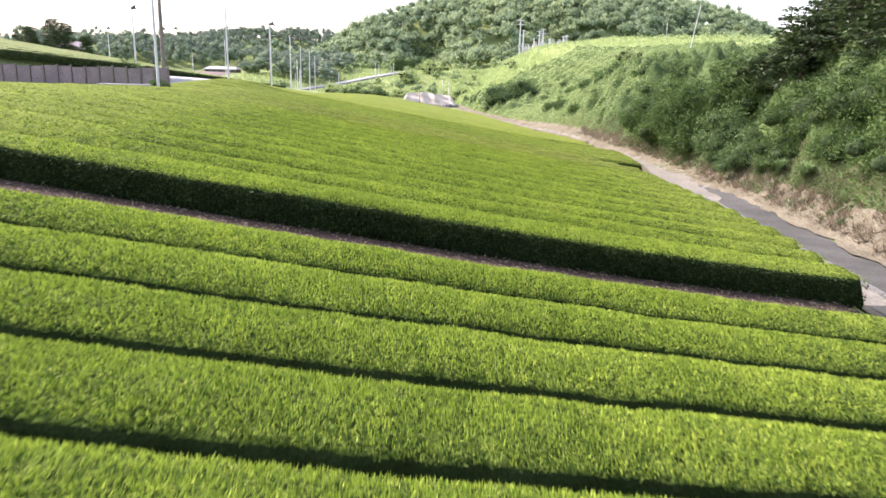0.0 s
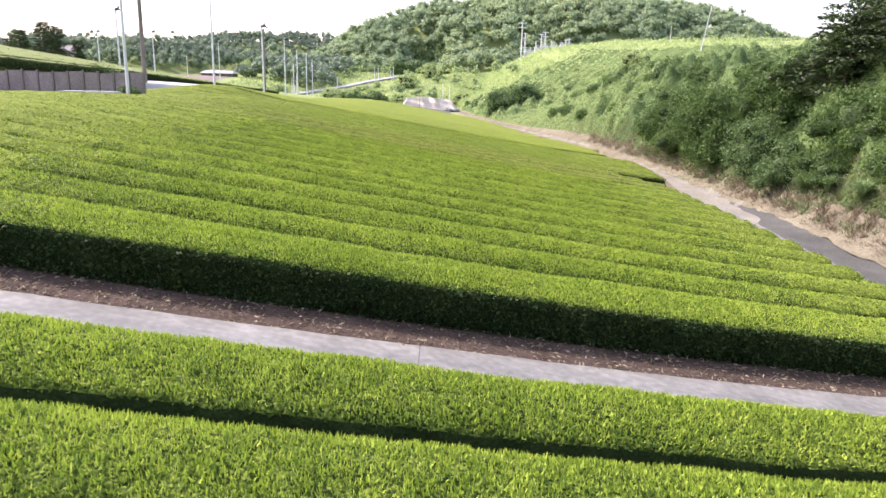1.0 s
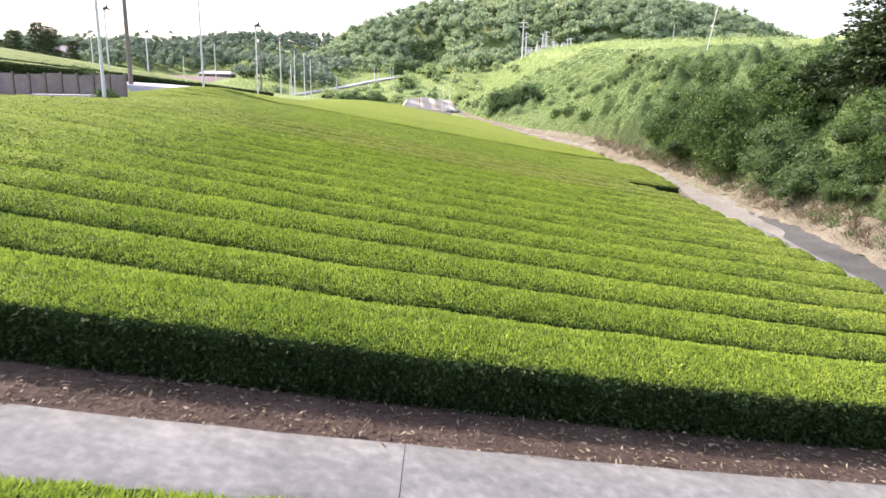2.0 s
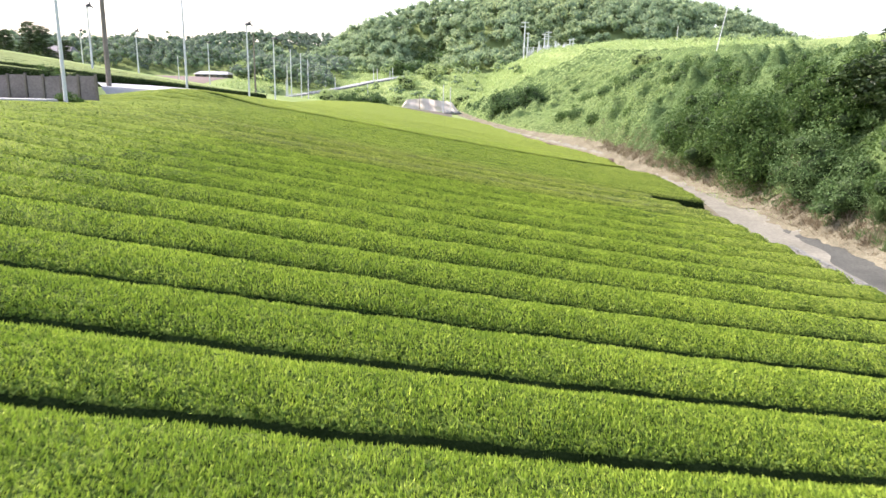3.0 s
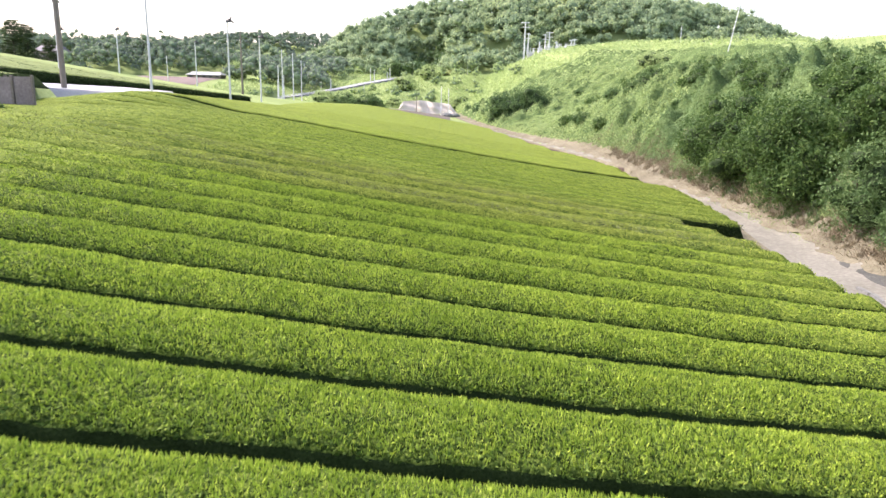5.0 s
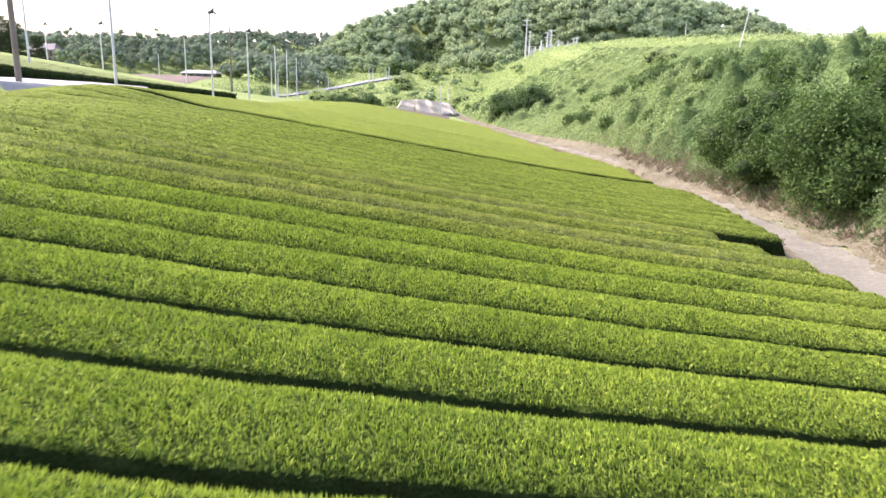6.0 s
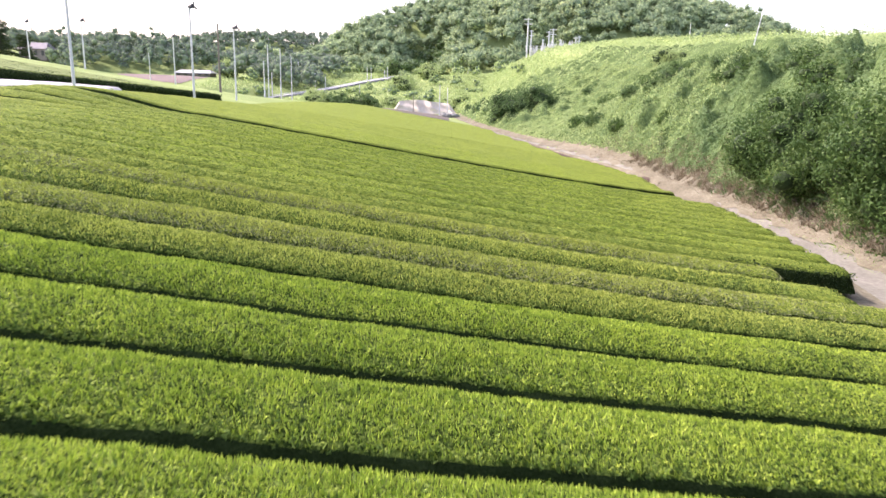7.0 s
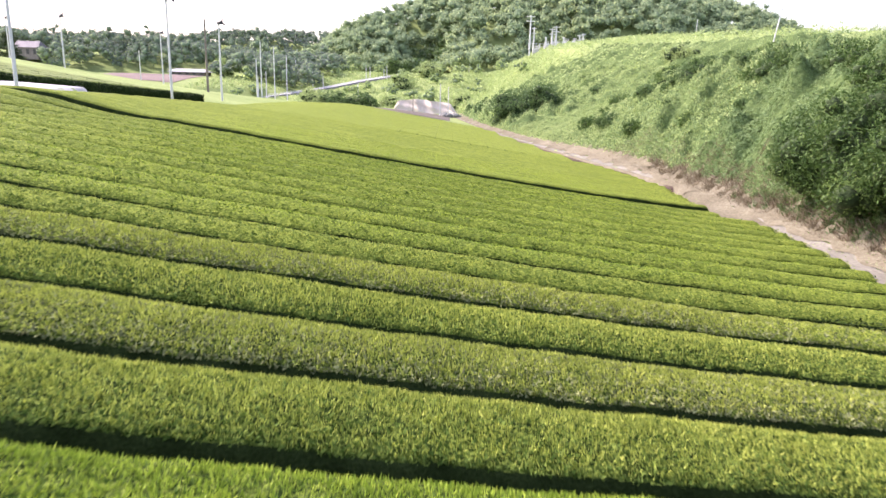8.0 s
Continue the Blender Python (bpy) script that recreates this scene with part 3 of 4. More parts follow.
wall = thing("retaining_wall", -39, 54.2, 2.6, "old dark retaining wall of upright panels and posts", "wall", kind="structure")
for k in range(17):
    x = 0.6 + k * 1.05
    top = 1.5 + 0.05 * math.sin(k * 1.7)
    sub_block("panel", wall, x - 0.44, x + 0.44, -0.05, 0.06, -0.6, top, WALL, 0.015)
    sub_block("post", wall, x + 0.46, x + 0.59, -0.13, 0.03, -0.6, top + 0.1, POLE_DARK, 0.02)
for k in range(2):
    y = 0.55 + k * 1.05
    sub_block("panel", wall, 15.1, 15.21, y - 0.44, y + 0.44, -0.6, 1.5, WALL, 0.015)
    sub_block("post", wall, 15.14, 15.3, y + 0.46, y + 0.59, -0.6, 1.6, POLE_DARK, 0.02)
sub_block("kerb", wall, -3, 18.0, -0.75, -0.35, -0.7, 0.12, CONCRETE, 0.03)

slab = thing("concrete_slab", -20.6, 45.6, 2.72, "pale concrete slab lying at the edge of the tea", "slab")
part("slab", block(bmesh.new(), -1.6, 1.6, -0.5, 0.5, 0, 0.35, 0.04), PALE, slab)

strip("pale_road", lambda y: np.interp(y, [56, 63, 100], [-23.9, -37.4, -23.4]), lambda y: road_edge(y) + 0.95, np.arange(59, 84, 0.5), PALE, 0.03, "sunlit pale concrete farm road between tea fields", "road", 24)


def yard():
    """Pale trodden ground between the last long row and the wall."""
    xs = np.linspace(-42, -19.9, 46)
    u = np.linspace(0, 1, 14)
    gx = np.repeat(xs[:, None], len(u), 1)
    gy = (row_foot(xs) + 0.9)[:, None] * (1 - u) + 54.0 * u
    v = np.stack([gx, gy, land(gx, gy) + 0.03], -1).reshape(-1, 3)
    tagged(new("yard", mesh_from("yard", v, grid_quads(len(xs), len(u))[:, ::-1], DIRT, True)), "pale trodden ground below the old wall", "ground", kind="structure")


yard()


def terrace_hedges():
    """Clipped tea on the rise, seen edge on."""
    for k in range(14):
        y0 = 56.2 + 3.2 * k
        right = -23.6 if y0 < 62 else -38 + (y0 - 62) / 2.64 - 0.6
        xs = np.arange(-75, right, 0.6)
        us = np.array([0.0, 0.01, 0.06, 0.3, 0.7, 0.94, 0.99, 1.0])
        dome = np.array([-0.7, -0.2, -0.06, 0, 0, -0.06, -0.2, -0.7])
        gx = np.repeat(xs[:, None], len(us), 1)
        gy = y0 - 1.5 + 3.0 * us + 0 * gx
        gz = terrace(gx, gy) + dome + 0.03 * wave(gx, gy, 3, 1.1)
        for e in (0, -1):
            gz[e] = np.minimum(gz[e], terrace(gx[e], gy[e]) - 0.65)
        ob = thing("tea_hedge", float(right - 4), y0, float(terrace(right - 4, y0)) - 0.7, "clipped tea hedge on the terrace above the wall", "tea hedge", "tea rows on the terrace")
        v = np.stack([gx, gy, gz], -1).reshape(-1, 3) - np.array(ob.location)
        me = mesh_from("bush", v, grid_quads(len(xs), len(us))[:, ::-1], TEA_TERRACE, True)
        me.materials.append(TEA_SIDE_SHADE)
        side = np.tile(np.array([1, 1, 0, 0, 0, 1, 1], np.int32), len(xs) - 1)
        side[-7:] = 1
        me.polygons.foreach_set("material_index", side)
        part_mesh("bush", me, ob)
        r = np.random.default_rng(500 + k)
        n = int(14 * len(xs))
        x = right - r.exponential(9, n)
        h = r.uniform(0.05, 0.65, n)
        y = y0 - 1.5 - 0.02 + 0 * x
        d = np.stack([r.normal(0, 0.6, n), -r.uniform(0.2, 1, n), r.normal(0.1, 0.6, n)], -1)
        at = np.stack([x, y, terrace(x, y) - h], -1) - np.array(ob.location)
        part_mesh("old_leaves", leaf_mesh("old_leaves", at, d, r.uniform(0.1, 0.16, n), 0.07, TEA_OLD, 700 + k), ob, "old tea leaves, darkened as on a shaded face")


terrace_hedges()


def edge_hedge():
    """The hedge that closes the terrace along the pale road."""
    s = np.linspace(0, 1, 90)
    px, py = -37.6 + 14.6 * s, 63 + 38.5 * s
    nx, ny = -0.93, 0.36
    us = np.array([0.0, 0.02, 0.1, 0.5, 0.9, 1.0])
    dome = np.array([-1.7, -0.25, -0.04, 0, -0.04, -0.7])
    gx = px[:, None] + nx * us * 1.5
    gy = py[:, None] + ny * us * 1.5
    gz = terrace(gx, gy) + 0.05 + dome + 0.04 * wave(gx, gy, 8, 1.3)
    ob = thing("tea_hedge", -31, 82, 3.3, "dark-faced clipped tea hedge along the pale road", "tea hedge", "tea rows on the terrace")
    v = np.stack([gx, gy, gz], -1).reshape(-1, 3) - np.array(ob.location)
    me = mesh_from("bush", v, grid_quads(len(s), len(us)), TEA_BODY, True)
    me.materials.append(TEA_SIDE_SHADE)
    me.polygons.foreach_set("material_index", np.tile(np.array([1, 1, 0, 0, 1], np.int32), len(s) - 1))
    part_mesh("bush", me, ob)
    r = np.random.default_rng(77)
    n = 9000
    t = r.random(n)
    h = r.uniform(0.02, 1.2, n)
    x, y = -37.6 + 14.6 * t + 0.02, 63 + 38.5 * t
    d = np.stack([r.uniform(0.2, 1, n), -r.uniform(0, 0.6, n), r.normal(0.1, 0.5, n)], -1)
    at = np.stack([x, y, terrace(x, y) + 0.03 - h], -1) - np.array(ob.location)
    part_mesh("old_leaves", leaf_mesh("old_leaves", at, d, r.uniform(0.1, 0.16, n), 0.07, TEA_OLD, 78), ob, "old tea leaves, darkened as on a shaded face")


edge_hedge()


# ---- shrubs and trees ----
def ball(seed, detail=2):
    """A lumpy closed ball of radius about 1: its points and triangles."""
    bm = bmesh.new()
    bmesh.ops.create_icosphere(bm, subdivisions=detail, radius=1)
    v = np.array([p.co for p in bm.verts])
    f = np.array([[p.index for p in q.verts] for q in bm.faces])
    bm.free()
    return v * (1 + 0.13 * wave(v[:, 0] * 2 + v[:, 2], v[:, 1] * 2 - v[:, 2], seed, 1.3))[:, None], f


BALL_V, BALL_F = ball(4)
ROUGH_V, ROUGH_F = ball(6, 1)


def lobes(r, n, rx, ry, rz, small=1.0):
    """Centres and sizes of the rounded masses of a crown that stands on the ground."""
    c = r.normal(size=(n, 3))
    c /= np.linalg.norm(c, axis=1, keepdims=True)
    c *= r.uniform(0.2, 0.9, (n, 1)) ** 0.7
    c[:, 2] = np.abs(c[:, 2])
    size = r.uniform(0.2, 0.42, n) * (1.1 - 0.45 * np.linalg.norm(c, axis=1)) * small
    flat = r.uniform(0.6, 0.95, (n, 1))
    return c * (rx, ry, rz), size[:, None] * np.concatenate([np.full((n, 1), rx), np.full((n, 1), ry), flat * (rx * 0.6 + rz * 0.4)], 1)


def foliage(r, centres, sizes, count, leaf, droop=0.0):
    """Places and directions of leaves on the outside of those masses."""
    k = r.choice(len(centres), count, p=(sizes[:, 0] ** 2) / (sizes[:, 0] ** 2).sum())
    d = r.normal(size=(count, 3))
    d[:, 2] = d[:, 2] + 0.25
    d /= np.linalg.norm(d, axis=1, keepdims=True)
    at = centres[k] + d * sizes[k] * r.uniform(0.84, 1.12, (count, 1))
    way = d + r.normal(0, 0.55, (count, 3)) + (0, 0, 0.25 - droop)
    return at, way, d


def cores(centres, sizes, scale=0.8):
    v = np.concatenate([c + ROUGH_V * s * scale for c, s in zip(centres, sizes)])
    f = np.concatenate([ROUGH_F + len(ROUGH_V) * k for k in range(len(centres))])
    return v, f


def clumps(r, centres, sizes, each=7, scale=0.42):
    """Smaller leafy tufts standing out of the upper side of the rounded masses."""
    cs, ss = [], []
    for c, s in zip(centres, sizes):
        d = r.normal(size=(each, 3))
        d[:, 2] = np.abs(d[:, 2]) * 0.9 - 0.25
        d /= np.linalg.norm(d, axis=1, keepdims=True)
        cs.append(c + d * s * r.uniform(0.7, 0.98, (each, 1)))
        ss.append(s * r.uniform(0.7, 1.2, (each, 1)) * scale * (1, 1, 0.75))
    return np.concatenate(cs), np.concatenate(ss)


def shrub(x, y, rx, rz, leaf, count, mats, label, seed, name="shrub", lift=0.0, category="shrub", group="shrubs on the bank", n=14, ry=None, small=1.0):
    r = np.random.default_rng(seed)
    z = float(land(x, y)) + lift
    ob = thing(name, x, y, z, label, category, group)
    c, s = lobes(r, n, rx, ry or rx, rz, small)
    c0, s0 = np.array([[0, 0, 0.32 * rz]]), np.array([[0.78 * rx, 0.78 * (ry or rx), 0.7 * rz]])
    c, s = np.concatenate([c, c0]), np.concatenate([s, s0])
    # filler blobs that show as painted shade between the leaves
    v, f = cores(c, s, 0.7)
    part_mesh("shaded_core", mesh_from("shaded_core", v, f, CORE_SHADE, True), ob)
    c2, s2 = clumps(r, c, s, 9 if count > 6000 else 6)
    c, s = np.concatenate([c, c2]), np.concatenate([s, s2])
    at, way, out = foliage(r, c, s, count, leaf)
    part_mesh("leaves", leaf_mesh("leaves", at, way, r.uniform(0.65, 1.3, count) * leaf, leaf * 0.7, mats, seed, leaf > 0.1, out), ob)
    bm = bmesh.new()
    for k in range(5):
        a = r.uniform(0, 6.28)
        tube(bm, (0.1 * math.cos(a), 0.1 * math.sin(a), -0.5), (0.45 * rx * math.cos(a), 0.45 * rx * math.sin(a), rz * 0.5), 0.06, 0.03, 6)
    part("stems", bm, BARK, ob)
    return ob


SHRUBS = (
    (19.6, 55.2, 3.4, 5.4, 0.17, 34000, LEAF, "big rounded broadleaf shrub at the foot of the bank"),
    (21.6, 51.0, 2.8, 3.7, 0.16, 18000, LEAF, "dark broadleaf shrub beside a bigger one"),
    (19.9, 66.0, 3.5, 5.3, 0.16, 21000, LEAF, "broad dark green shrub at the foot of the bank"),
    (20.2, 61.0, 3.2, 5.2, 0.16, 18000, LEAF, "tall dark green shrub at the foot of the bank"),
    (20.8, 71.5, 2.3, 2.8, 0.16, 7000, LEAF_MID, "green shrub low on the overgrown bank"),
    (19.3, 48.2, 2.3, 3.7, 0.14, 12000, LEAF_MID, "leafy green shrub leaning over the lane"),
    (19.2, 44.5, 1.8, 2.6, 0.13, 8000, LEAF_MID, "low feathery shrub above dry grass"),
    (19.8, 41.0, 1.8, 2.2, 0.12, 7000, LEAF, "tangled green shrub above dry grass"),
    (20.3, 36.0, 1.8, 1.9, 0.12, 5000, LEAF, "tangled green shrub above dry grass"),
    (20.4, 31.5, 2.2, 2.4, 0.13, 8000, LEAF, "dark leafy shrub above dry grass"),
    (21.6, 36.6, 2.6, 2.8, 0.14, 10000, LEAF, "dark leafy shrub below the evergreens"),
    (21.2, 41.6, 2.6, 2.9, 0.14, 10000, LEAF, "dark leafy shrub below the evergreens"),
    (22.6, 33.0, 2.4, 2.4, 0.14, 8000, LEAF, "dark leafy shrub below the evergreens"),
    (22.8, 39.0, 2.2, 2.2, 0.14, 7000, LEAF_MID, "green shrub below the evergreens"),
    (23.0, 57.5, 2.2, 2.6, 0.17, 6000, LEAF, "rounded shrub high on the bank"),
    (24.0, 52.0, 2.2, 2.4, 0.17, 5500, LEAF, "rounded shrub high on the bank"),
    (24.5, 62.0, 2.0, 1.6, 0.17, 4000, LEAF, "dark shrub near the top of the bank"),
    (24.2, 71.0, 2.4, 1.7, 0.19, 4000, LEAF, "dark shrub halfway up the bank"),
    (26.5, 78.0, 2.4, 1.8, 0.19, 4000, LEAF, "dark shrub near the top of the bank"),
    (25.0, 86.0, 2.6, 2.0, 0.21, 4000, LEAF, "dark shrub near the top of the bank"),
    (29.0, 90.0, 2.4, 1.5, 0.21, 3000, LEAF_LIGHT, "light green shrub on the bank"),
    (28.0, 99.0, 3.0, 2.0, 0.23, 4000, LEAF, "broad shrub on the upper bank"),
    (26.0, 108.0, 3.0, 2.0, 0.25, 3600, LEAF_LIGHT, "light green shrub on the upper bank"),
    (31.0, 114.0, 3.4, 2.2, 0.26, 3600, LEAF_LIGHT, "light green shrub along the top of the bank"),
    (27.0, 121.0, 3.2, 2.4, 0.27, 3600, LEAF_LIGHT, "light green shrub along the top of the bank"),
    (33.0, 130.0, 3.6, 2.4, 0.28, 3600, LEAF, "green shrub along the top of the bank"),
    (37.0, 145.0, 4.0, 2.6, 0.3, 3600, LEAF_LIGHT, "light green shrub along the top of the bank"),
    (11.6, 150.0, 4.4, 5.4, 0.3, 6000, LEAF_MID, "dark round bush at the foot of the far bank"),
    (16.5, 152.0, 4.0, 5.0, 0.3, 5000, LEAF_MID, "dark round bush at the foot of the far bank"),
)
def bank_shrubs():
    """Smaller shrubs scattered over the bank and along its top."""
    r = np.random.default_rng(2024)
    for k in range(62):
        y = 44 + 72 * r.random()
        high = r.random() < 0.6
        x = float(bank_foot(y)) + (r.uniform(6, 13) if high else r.uniform(1.5, 7))
        rx = r.uniform(0.9, 2.0) * (1.15 if high else 0.85)
        dark = r.random() < 0.45
        shrub(x, y, rx, rx * r.uniform(0.75, 1.1), 0.15 + 0.0012 * (y - 44), 1500, LEAF if dark else LEAF_MID, "dark green shrub among creepers on the bank" if dark else "grey-green shrub among creepers on the bank", 4000 + k, lift=-0.2, n=12)
    for k in range(26):
        y = 62 + 90 * r.random()
        x = float(bank_foot(y)) + r.uniform(12, 30)
        rx = r.uniform(1.2, 2.6)
        pale = r.random() < 0.5
        shrub(x, y, rx, rx * r.uniform(0.6, 0.9), 0.26, 1100, LEAF_LIGHT if pale else LEAF_MID, "light green shrub on the top of the bank" if pale else "grey-green shrub on the top of the bank", 4200 + k, lift=-0.2, n=10)


bank_shrubs()
for x, y, rx, rz, leaf, count, mat, label in SHRUBS:
    shrub(x, y, rx, rz, leaf, count, mat, label, int(x * 31 + y * 7), lift=-0.3, n=int(14 + 4 * rx), small=1.25)


shrub(-18.95, 46.9, 0.7, 0.55, 0.08, 3500, LEAF, "small dark bush beside a steel pole", 611, group="bushes beside the field", lift=0.5, n=20)
shrub(-24.6, 55.6, 1.2, 1.5, 0.1, 2500, LEAF, "weedy bush at the end of the wall", 613, group="bushes beside the field", lift=-0.2, n=16)


def toe(y):
    """How far the growth comes down over the bare foot of the bank."""
    return 0.5 * np.clip((y - 42) / 14, 0, 1)


def mound(x, y, seed=31):
    """How high the growth on the bank stands above the soil."""
    s = np.clip((x - bank_foot(y) - 0.2 + toe(y)) / 1.2, 0, 1)
    near = np.clip(1 - (x - bank_foot(y) - 9) / 22, 0.25, 1)
    calm = np.where((y > 96) & (y < 140) & (x < bank_foot(y) + 13), 0.3, 1.0)
    big = np.clip(wave(x, y, seed, 5.0) + 0.25, 0, None) * (0.45 + 0.65 * near)
    mid = np.clip(wave(x + 40, y, seed + 1, 2.4), -0.45, None) * 0.6 * near
    small = wave(x, y, seed + 2, 0.95) * 0.2 * near
    return s * (0.3 + calm * (big + mid + small))


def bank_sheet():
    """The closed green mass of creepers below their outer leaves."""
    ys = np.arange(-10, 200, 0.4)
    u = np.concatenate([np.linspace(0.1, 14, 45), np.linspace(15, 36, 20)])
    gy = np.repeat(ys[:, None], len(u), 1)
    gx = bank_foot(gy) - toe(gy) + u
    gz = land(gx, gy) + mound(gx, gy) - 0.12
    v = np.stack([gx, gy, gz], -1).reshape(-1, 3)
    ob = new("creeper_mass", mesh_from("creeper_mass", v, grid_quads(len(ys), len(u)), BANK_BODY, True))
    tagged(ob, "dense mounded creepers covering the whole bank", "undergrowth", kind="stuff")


bank_sheet()


def cover(name, n, x_of, y_of, leaf, mat, label, seed, ratio=0.65, rise=(0.1, 1.0)):
    """Outer leaves of the growth on the bank, too many to count."""
    r = np.random.default_rng(seed)
    y = y_of(r, n)
    x = x_of(r, n, y)
    z = land(x, y) + mound(x, y) - 0.12 + r.uniform(-0.05, 0.16, n) * (leaf / 0.17)
    d = np.stack([r.normal(-0.35, 0.6, n), r.normal(-0.1, 0.6, n), r.uniform(*rise, n)], -1)
    size = leaf * r.uniform(0.6, 1.4, n)
    out = None
    if ratio > 0.5:
        def top(px, py):
            return land(px, py) + mound(px, py)

        out = np.stack([(top(x - 0.2, y) - top(x + 0.2, y)) / 0.4, (top(x, y - 0.2) - top(x, y + 0.2)) / 0.4, np.ones(n)], -1)
        out /= np.linalg.norm(out, axis=1, keepdims=True)
    ob = new(name, leaf_mesh(name, np.stack([x, y, z], -1), d, size, size * ratio, mat, seed, True, out))
    return tagged(ob, label, "undergrowth", kind="stuff")


def from_foot(a, b):
    return lambda r, n, y: bank_foot(y) - toe(y) + a + (b - a) * r.random(n) ** 1.15


cover("undergrowth", 96000, from_foot(0.2, 11), lambda r, n: r.uniform(45, 84, n), 0.13, LEAF_CREEPER, "dense grey-green creepers and weeds over the bank", 31)
cover("undergrowth", 80000, from_foot(0.2, 10), lambda r, n: r.uniform(20, 48, n), 0.15, LEAF, "dense dark green creepers over the bank below the evergreens", 34)
cover("undergrowth", 30000, from_foot(0.3, 13), lambda r, n: 78 + 40 * r.random(n) ** 1.25, 0.2, LEAF_CREEPER, "dense grey-green creepers over the farther bank", 32)
cover("undergrowth", 30000, from_foot(0.3, 13), lambda r, n: 84 + 50 * r.random(n), 0.2, LEAF_LIGHT, "light green weeds over the farther bank", 36)
cover("undergrowth", 60000, from_foot(0.4, 26), lambda r, n: 168 - 82 * r.random(n) ** 1.3, 0.3, LEAF_LIGHT, "sunny light green grass on the open slope", 33, 0.3, (0.3, 1.2))
cover("undergrowth", 26000, from_foot(7.5, 50), lambda r, n: r.uniform(50, 150, n), 0.26, LEAF_LIGHT, "tall light green grass and weeds along the bank top", 35, 0.35, (0.4, 1.3))
cover("undergrowth", 34000, from_foot(7.5, 44), lambda r, n: r.uniform(50, 125, n), 0.24, LEAF_CREEPER, "grey-green creepers and weeds along the bank top", 38, 0.6, (0.1, 1.1))
cover("undergrowth", 26000, from_foot(1, 60), lambda r, n: r.uniform(150, 300, n), 0.5, LEAF_LIGHT, "light green grass and scrub on the far bank", 37)
cover("dry_grass", 26000, lambda r, n, y: lane_far(y) + 0.1 + (bank_foot(y) + 0.7 - lane_far(y)) * r.random(n), lambda r, n: r.uniform(20, 100, n), 0.24, STRAW, "dry straw-coloured grass at the foot of the bank", 39, 0.09, (0.0, 0.6))
cover("dry_grass", 14000, lambda r, n, y: lane_far(y) + 0.3 + (bank_foot(y) + 0.6 - lane_far(y)) * r.random(n) ** 0.8, lambda r, n: 47 + 40 * r.random(n) ** 1.4, 0.2, DEAD, "withered brown undergrowth at the foot of the bank", 43, 0.14, (-0.1, 0.8))
cover("dry_grass", 18000, lambda r, n, y: bank_foot(y) - 1.3 + 2.4 * r.random(n), lambda r, n: 24 + 26 * r.random(n), 0.22, STRAW, "tufts of dry straw-coloured grass below the bank", 45, 0.1, (0.2, 1.0))
cover("weeds", 5000, lambda r, n, y: bank_foot(y) - 1.5 + 1.6 * r.random(n), lambda r, n: r.normal(56, 4, n), 0.16, LEAF_LIGHT, "small green weeds beside the lane", 41, 0.3)


def tufts(name, n, blades, x_of, y_of, length, mat, label, seed):
    """Separate tufts of blades that spread from their roots, too many to count."""
    r = np.random.default_rng(seed)
    y = y_of(r, n)
    x = x_of(r, n, y)
    big = r.uniform(0.5, 1.3, n)
    k = np.repeat(np.arange(n), blades)
    m = len(k)
    root = np.stack([x[k] + r.normal(0, 0.09, m) * big[k], y[k] + r.normal(0, 0.09, m) * big[k], 0 * x[k]], -1)
    root[:, 2] = land(root[:, 0], root[:, 1]) + 0.08
    d = np.stack([r.normal(0, 0.6, m), r.normal(0, 0.6, m), r.uniform(0.3, 1.2, m)], -1)
    size = length * big[k] * r.uniform(0.6, 1.2, m)
    ob = new(name, leaf_mesh(name, root, d, size, size * 0.09 + 0.012, mat, seed, True))
    return tagged(ob, label, "grass", kind="stuff")


def beside_lane(a, b):
    return lambda r, n, y: lane_far(y) + 0.2 + (bank_foot(y) - 0.1 - lane_far(y)) * (a + (b - a) * r.random(n))


tufts("grass_tufts", 520, 26, beside_lane(0.2, 1.0), lambda r, n: r.uniform(18, 92, n), 0.42, STRAW, "dry straw-coloured grass tufts below the bank", 811)
tufts("grass_tufts", 60, 20, beside_lane(0.5, 1.05), lambda r, n: r.uniform(18, 92, n), 0.45, DEAD, "withered brown grass tufts below the bank", 812)
tufts("grass_tufts", 170, 24, beside_lane(0.3, 1.05), lambda r, n: r.uniform(30, 75, n), 0.4, LEAF_MID, "green grass tufts between dry straw below the bank", 813)


def tussock(x, y, reach, seed):
    """One big tuft of long arching grass leaves."""
    r = np.random.default_rng(seed)
    ob = thing("grass_tussock", x, y, float(land(x, y)), "large tussock of long arching grey-green grass leaves", "grass", "tussocks below the bank")
    n = 170
    a = r.uniform(0, 2 * np.pi, n)
    out, up = reach * r.uniform(0.3, 1.0, n), reach * r.uniform(0.6, 1.25, n)
    t = np.array([0, 0.35, 0.7, 1.0])
    px = np.cos(a)[:, None] * out[:, None] * t**1.4
    py = np.sin(a)[:, None] * out[:, None] * t**1.4
    pz = up[:, None] * (1.7 * t - 1.05 * t**2) + 0.3
    w = np.array([0.02, 0.022, 0.016, 0.003])
    sx, sy = -np.sin(a)[:, None] * w, np.cos(a)[:, None] * w
    left, right = np.stack([px - sx, py - sy, pz], -1), np.stack([px + sx, py + sy, pz], -1)
    v = np.stack([left, right], 2).reshape(-1, 3)
    first = np.arange(n)[:, None] * 8 + np.array([0, 2, 4])
    q = np.stack([first, first + 1, first + 3, first + 2], -1).reshape(-1, 4)
    part_mesh("leaf_tuft", mesh_from("leaf_tuft", v, q, LEAF_CREEPER), ob)


